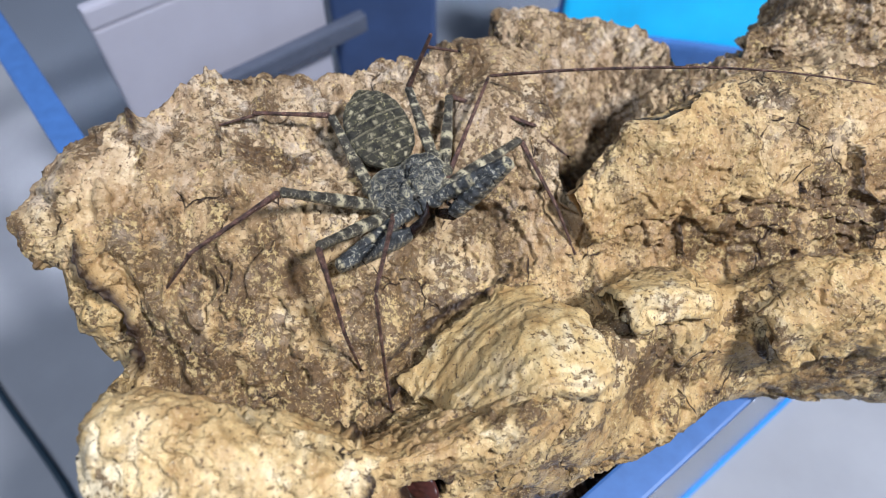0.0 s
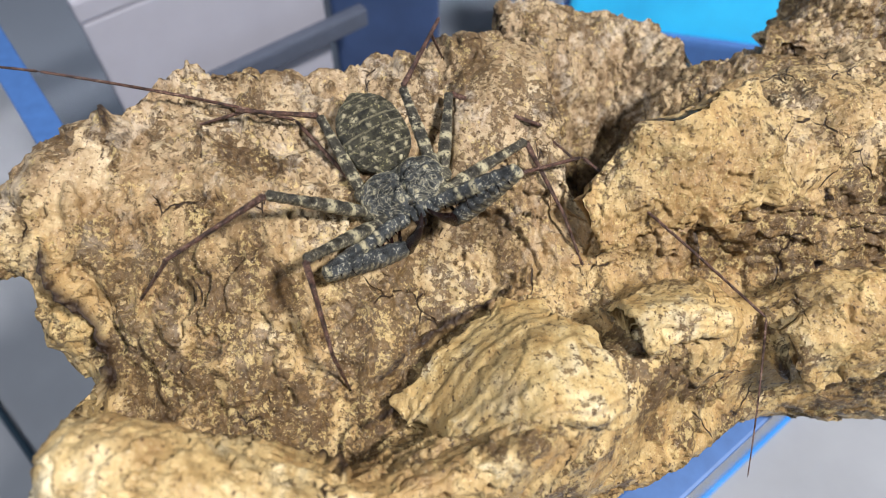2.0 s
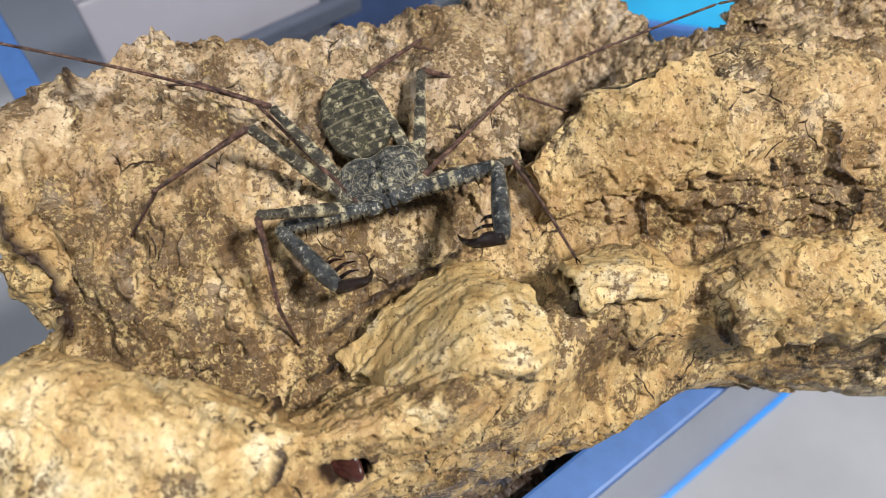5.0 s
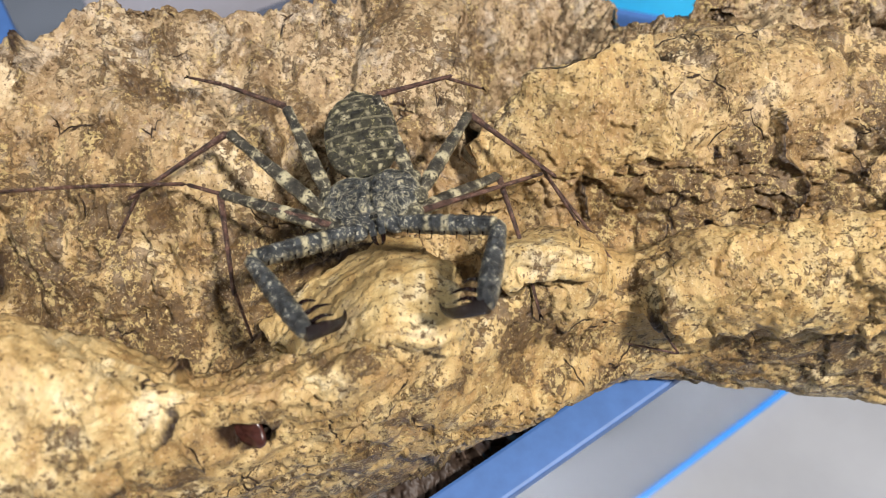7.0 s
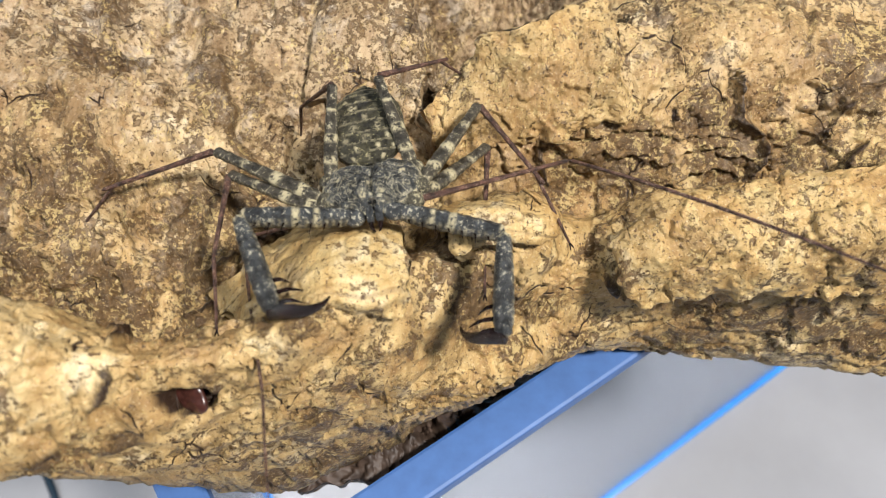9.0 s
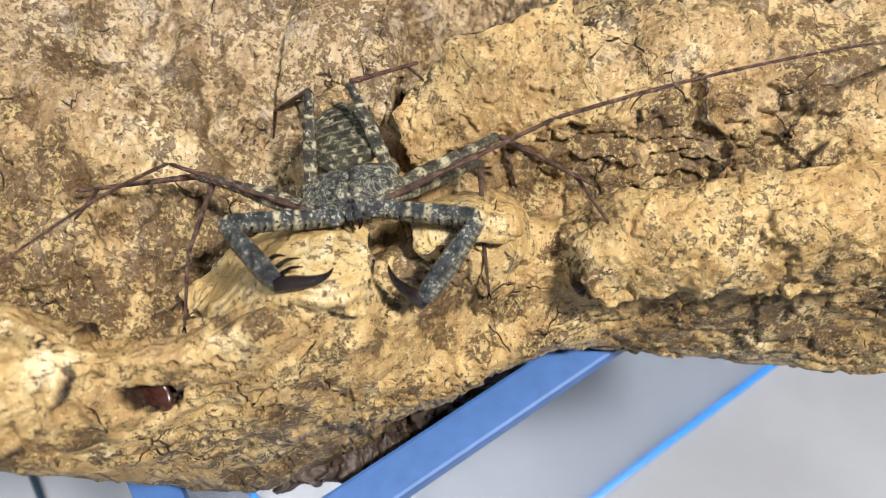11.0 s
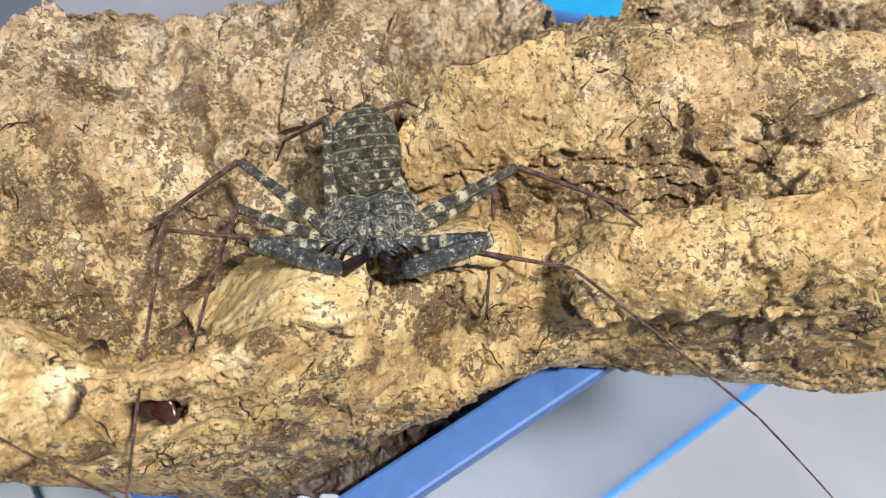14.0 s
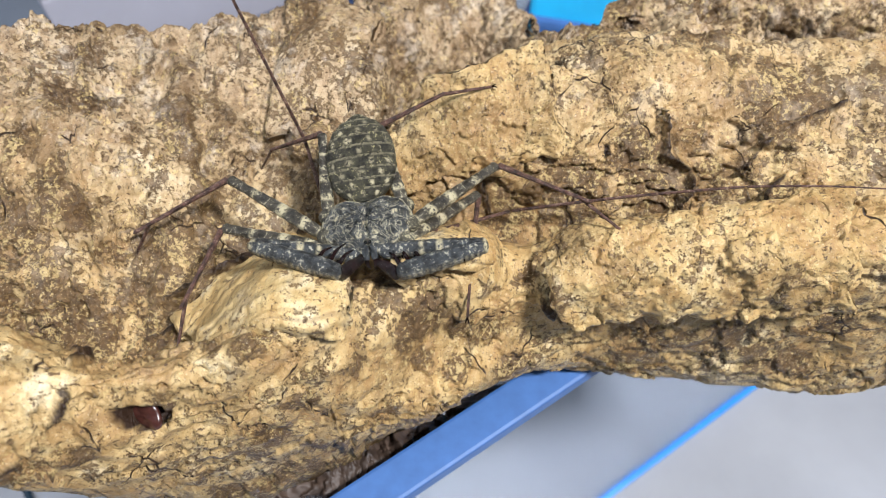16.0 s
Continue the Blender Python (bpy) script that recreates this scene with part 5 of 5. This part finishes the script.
    at(14.0, body=((31.0, 78.4, 186.2), (32.8, 69.3, 183.6)), leg_two_a=((0.8, 82.8, 181.9), (1.4, 48.2, 183.8)), leg_two_b=((55.6, 94.8, 179.6), (55.7, 71.7, 172.8)), leg_three_a=((1.0, 90.8, 188.1), (-19.4, 77.7, 175.2)), leg_three_b=((59.8, 95.7, 184.8), (87.0, 84.8, 181.1)), leg_four_a=((18.8, 99.7, 193.0), (1.1, 107.3, 170.6)), leg_four_b=((26.3, 99.3, 193.0), (36.6, 118.6, 179.6)), whip_a=((-6.3, 71.3, 188.4), (-5.8, 40.4, 183.7), (-4.9, 20.9, 181.6)), whip_b=((69.3, 74.7, 179.0), (100.7, 61.5, 163.0), (127.6, 40.6, 151.5)), palp_a=((9.3, 68.1, 190.1), (30.0, 63.3, 189.6), (31.9, 70.6, 185.5)), palp_b=((56.3, 74.5, 187.4), (39.0, 66.7, 185.4), (32.9, 72.1, 183.9)))
    at(14.5, body=((31.5, 78.7, 185.4), (33.4, 69.7, 182.7)), leg_two_a=((1.3, 82.9, 181.5), (3.1, 46.8, 185.8)), leg_two_b=((56.4, 95.2, 180.0), (55.7, 71.7, 172.8)), leg_three_a=((1.5, 90.8, 187.3), (-19.4, 77.7, 175.2)), leg_three_b=((60.5, 96.0, 185.7), (86.6, 85.2, 181.1)), leg_four_a=((19.3, 99.8, 192.4), (1.1, 107.3, 170.6)), leg_four_b=((26.8, 99.6, 192.3), (37.9, 111.7, 185.4)), whip_a=((-7.8, 77.9, 179.9), (4.4, 32.8, 180.3), (5.8, 20.4, 176.2)), whip_b=((59.3, 100.2, 181.1), (74.6, 93.6, 195.9), (123.8, 69.0, 238.5)), palp_a=((9.8, 68.1, 188.9), (30.7, 63.8, 189.3), (32.3, 70.8, 185.1)), palp_b=((57.0, 73.8, 186.9), (39.7, 66.8, 185.7), (33.6, 72.0, 183.6)))
    at(15.5, body=((32.9, 80.3, 185.8), (34.8, 71.0, 183.9)), leg_two_a=((1.9, 81.6, 181.5), (3.1, 47.0, 185.7)), leg_two_b=((56.4, 96.9, 177.3), (55.7, 71.7, 172.8)), leg_three_a=((2.0, 91.2, 186.3), (-19.4, 77.7, 175.2)), leg_three_b=((59.9, 99.6, 183.2), (86.9, 85.6, 181.1)), leg_four_a=((19.8, 101.7, 191.5), (1.0, 107.2, 170.6)), leg_four_b=((27.7, 101.9, 188.9), (31.7, 132.7, 164.4)), whip_a=((5.8, 93.3, 203.9), (-26.0, 104.2, 221.2), (-74.1, 117.3, 242.2)), whip_b=((59.0, 95.8, 207.6), (73.7, 124.5, 209.9), (102.2, 176.8, 209.2)), palp_a=((11.3, 69.9, 190.2), (31.3, 66.0, 188.0), (34.3, 73.0, 184.9)), palp_b=((58.2, 76.5, 186.9), (40.6, 68.5, 185.0), (34.9, 74.5, 183.8)))
    at(16.0, body=((34.0, 78.7, 186.6), (35.9, 69.5, 184.7)), leg_two_a=((2.6, 78.8, 182.9), (-2.0, 53.1, 177.5)), leg_two_b=((56.3, 96.0, 177.4), (55.7, 71.7, 172.8)), leg_three_a=((2.6, 88.6, 187.4), (-19.4, 77.7, 175.2)), leg_three_b=((59.9, 99.1, 183.9), (87.1, 85.4, 181.1)), leg_four_a=((21.0, 100.7, 190.1), (1.0, 107.3, 170.6)), leg_four_b=((32.9, 102.6, 190.5), (57.1, 112.0, 195.7)), whip_a=((15.0, 105.2, 183.4), (12.5, 106.6, 192.6), (-10.3, 115.7, 271.1)), whip_b=((63.9, 96.7, 170.9), (122.2, 90.3, 193.1), (150.4, 83.9, 198.9)), palp_a=((12.7, 68.9, 191.1), (31.6, 64.9, 188.7), (34.1, 71.9, 184.8)), palp_b=((58.6, 74.8, 186.9), (41.0, 67.9, 185.2), (35.4, 73.5, 182.6)))


def aimed(a, b, up):
    """A pose at a whose y axis points to b and whose z axis leans to up."""
    y = (b - a).normalized()
    x = y.cross(up).normalized()
    z = x.cross(y)
    m = Matrix((x, y, z)).transposed().to_4x4()
    m.translation = a
    return m


def bent(a, c, one, two, up):
    """The joint between two pieces of those lengths from a towards c, bent upwards, and their end."""
    way = c - a
    d = min(max(way.length, abs(one - two) + 1e-4), one + two - 1e-4)
    way = way.normalized()
    along = (one * one - two * two + d * d) / (2 * d)
    rise = math.sqrt(max(one * one - along * along, 0))
    side = (up - way * up.dot(way)).normalized()
    return a + way * along + side * min(rise, 0.18 * one), a + way * d


def motions():
    gait()
    times = sorted(set([round(0.2 * k, 1) for k in range(81)] + [t for t, _ in GAIT]))
    keys = [t for t, _ in GAIT]
    rows = {piece: [] for pieces in JOINTED.values() for piece in pieces}
    body_rows = []
    for t in times:
        k = max(i for i in range(len(keys)) if keys[i] <= t)
        n = min(k + 1, len(keys) - 1)
        f = (t - keys[k]) / (keys[n] - keys[k]) if n > k else 0.0

        def between(limb_name, i):
            p, q = (Vector(GAIT[j][1][limb_name][i]) * 0.001 for j in (k, n))
            step = (q - p).length
            raised = 0.3 * min(step, 0.014) * math.sin(math.pi * f) if i == 1 and step > 0.006 and limb_name.startswith("leg") else 0.0
            return p.lerp(q, f) + Vector((0, 0, raised))

        origin, ahead = between("body", 0), between("body", 1)
        base = aimed(origin, ahead, Vector((0, -0.40, 0.92)))
        body_rows.append((t, base))
        back = base.inverted()
        up = Vector((0, 0, 1))
        for name, pieces in JOINTED.items():
            kind, side = name.rsplit("_", 1)
            size = [v / 1000 for v in LENGTHS[kind]]
            hip = Vector(HIPS[kind]) * 0.001
            hip.x *= 1 if side == "a" else -1
            knee = back @ between(name, 0)
            knee = hip + (knee - hip).normalized() * size[0]
            rows[pieces[0]].append((t, aimed(hip, knee, up)))
            end = back @ between(name, 1)
            if kind == "whip":
                bend = knee + (end - knee).normalized() * size[1]
                rows[pieces[1]].append((t, aimed(knee, bend, up)))
                rows[pieces[2]].append((t, aimed(bend, back @ between(name, 2), up)))
            elif kind == "palp":
                wrist = knee + (end - knee).normalized() * size[1]
                rows[pieces[1]].append((t, aimed(knee, wrist, up)))
                rows[pieces[2]].append((t, aimed(wrist, back @ between(name, 2), up)))
            else:
                ankle, toe = bent(knee, end, size[1], size[2], up)
                rows[pieces[1]].append((t, aimed(knee, ankle, up)))
                rows[pieces[2]].append((t, aimed(ankle, toe, up)))
    walk(spider, body_rows)
    for piece, poses in rows.items():
        walk(piece, poses)


motions()
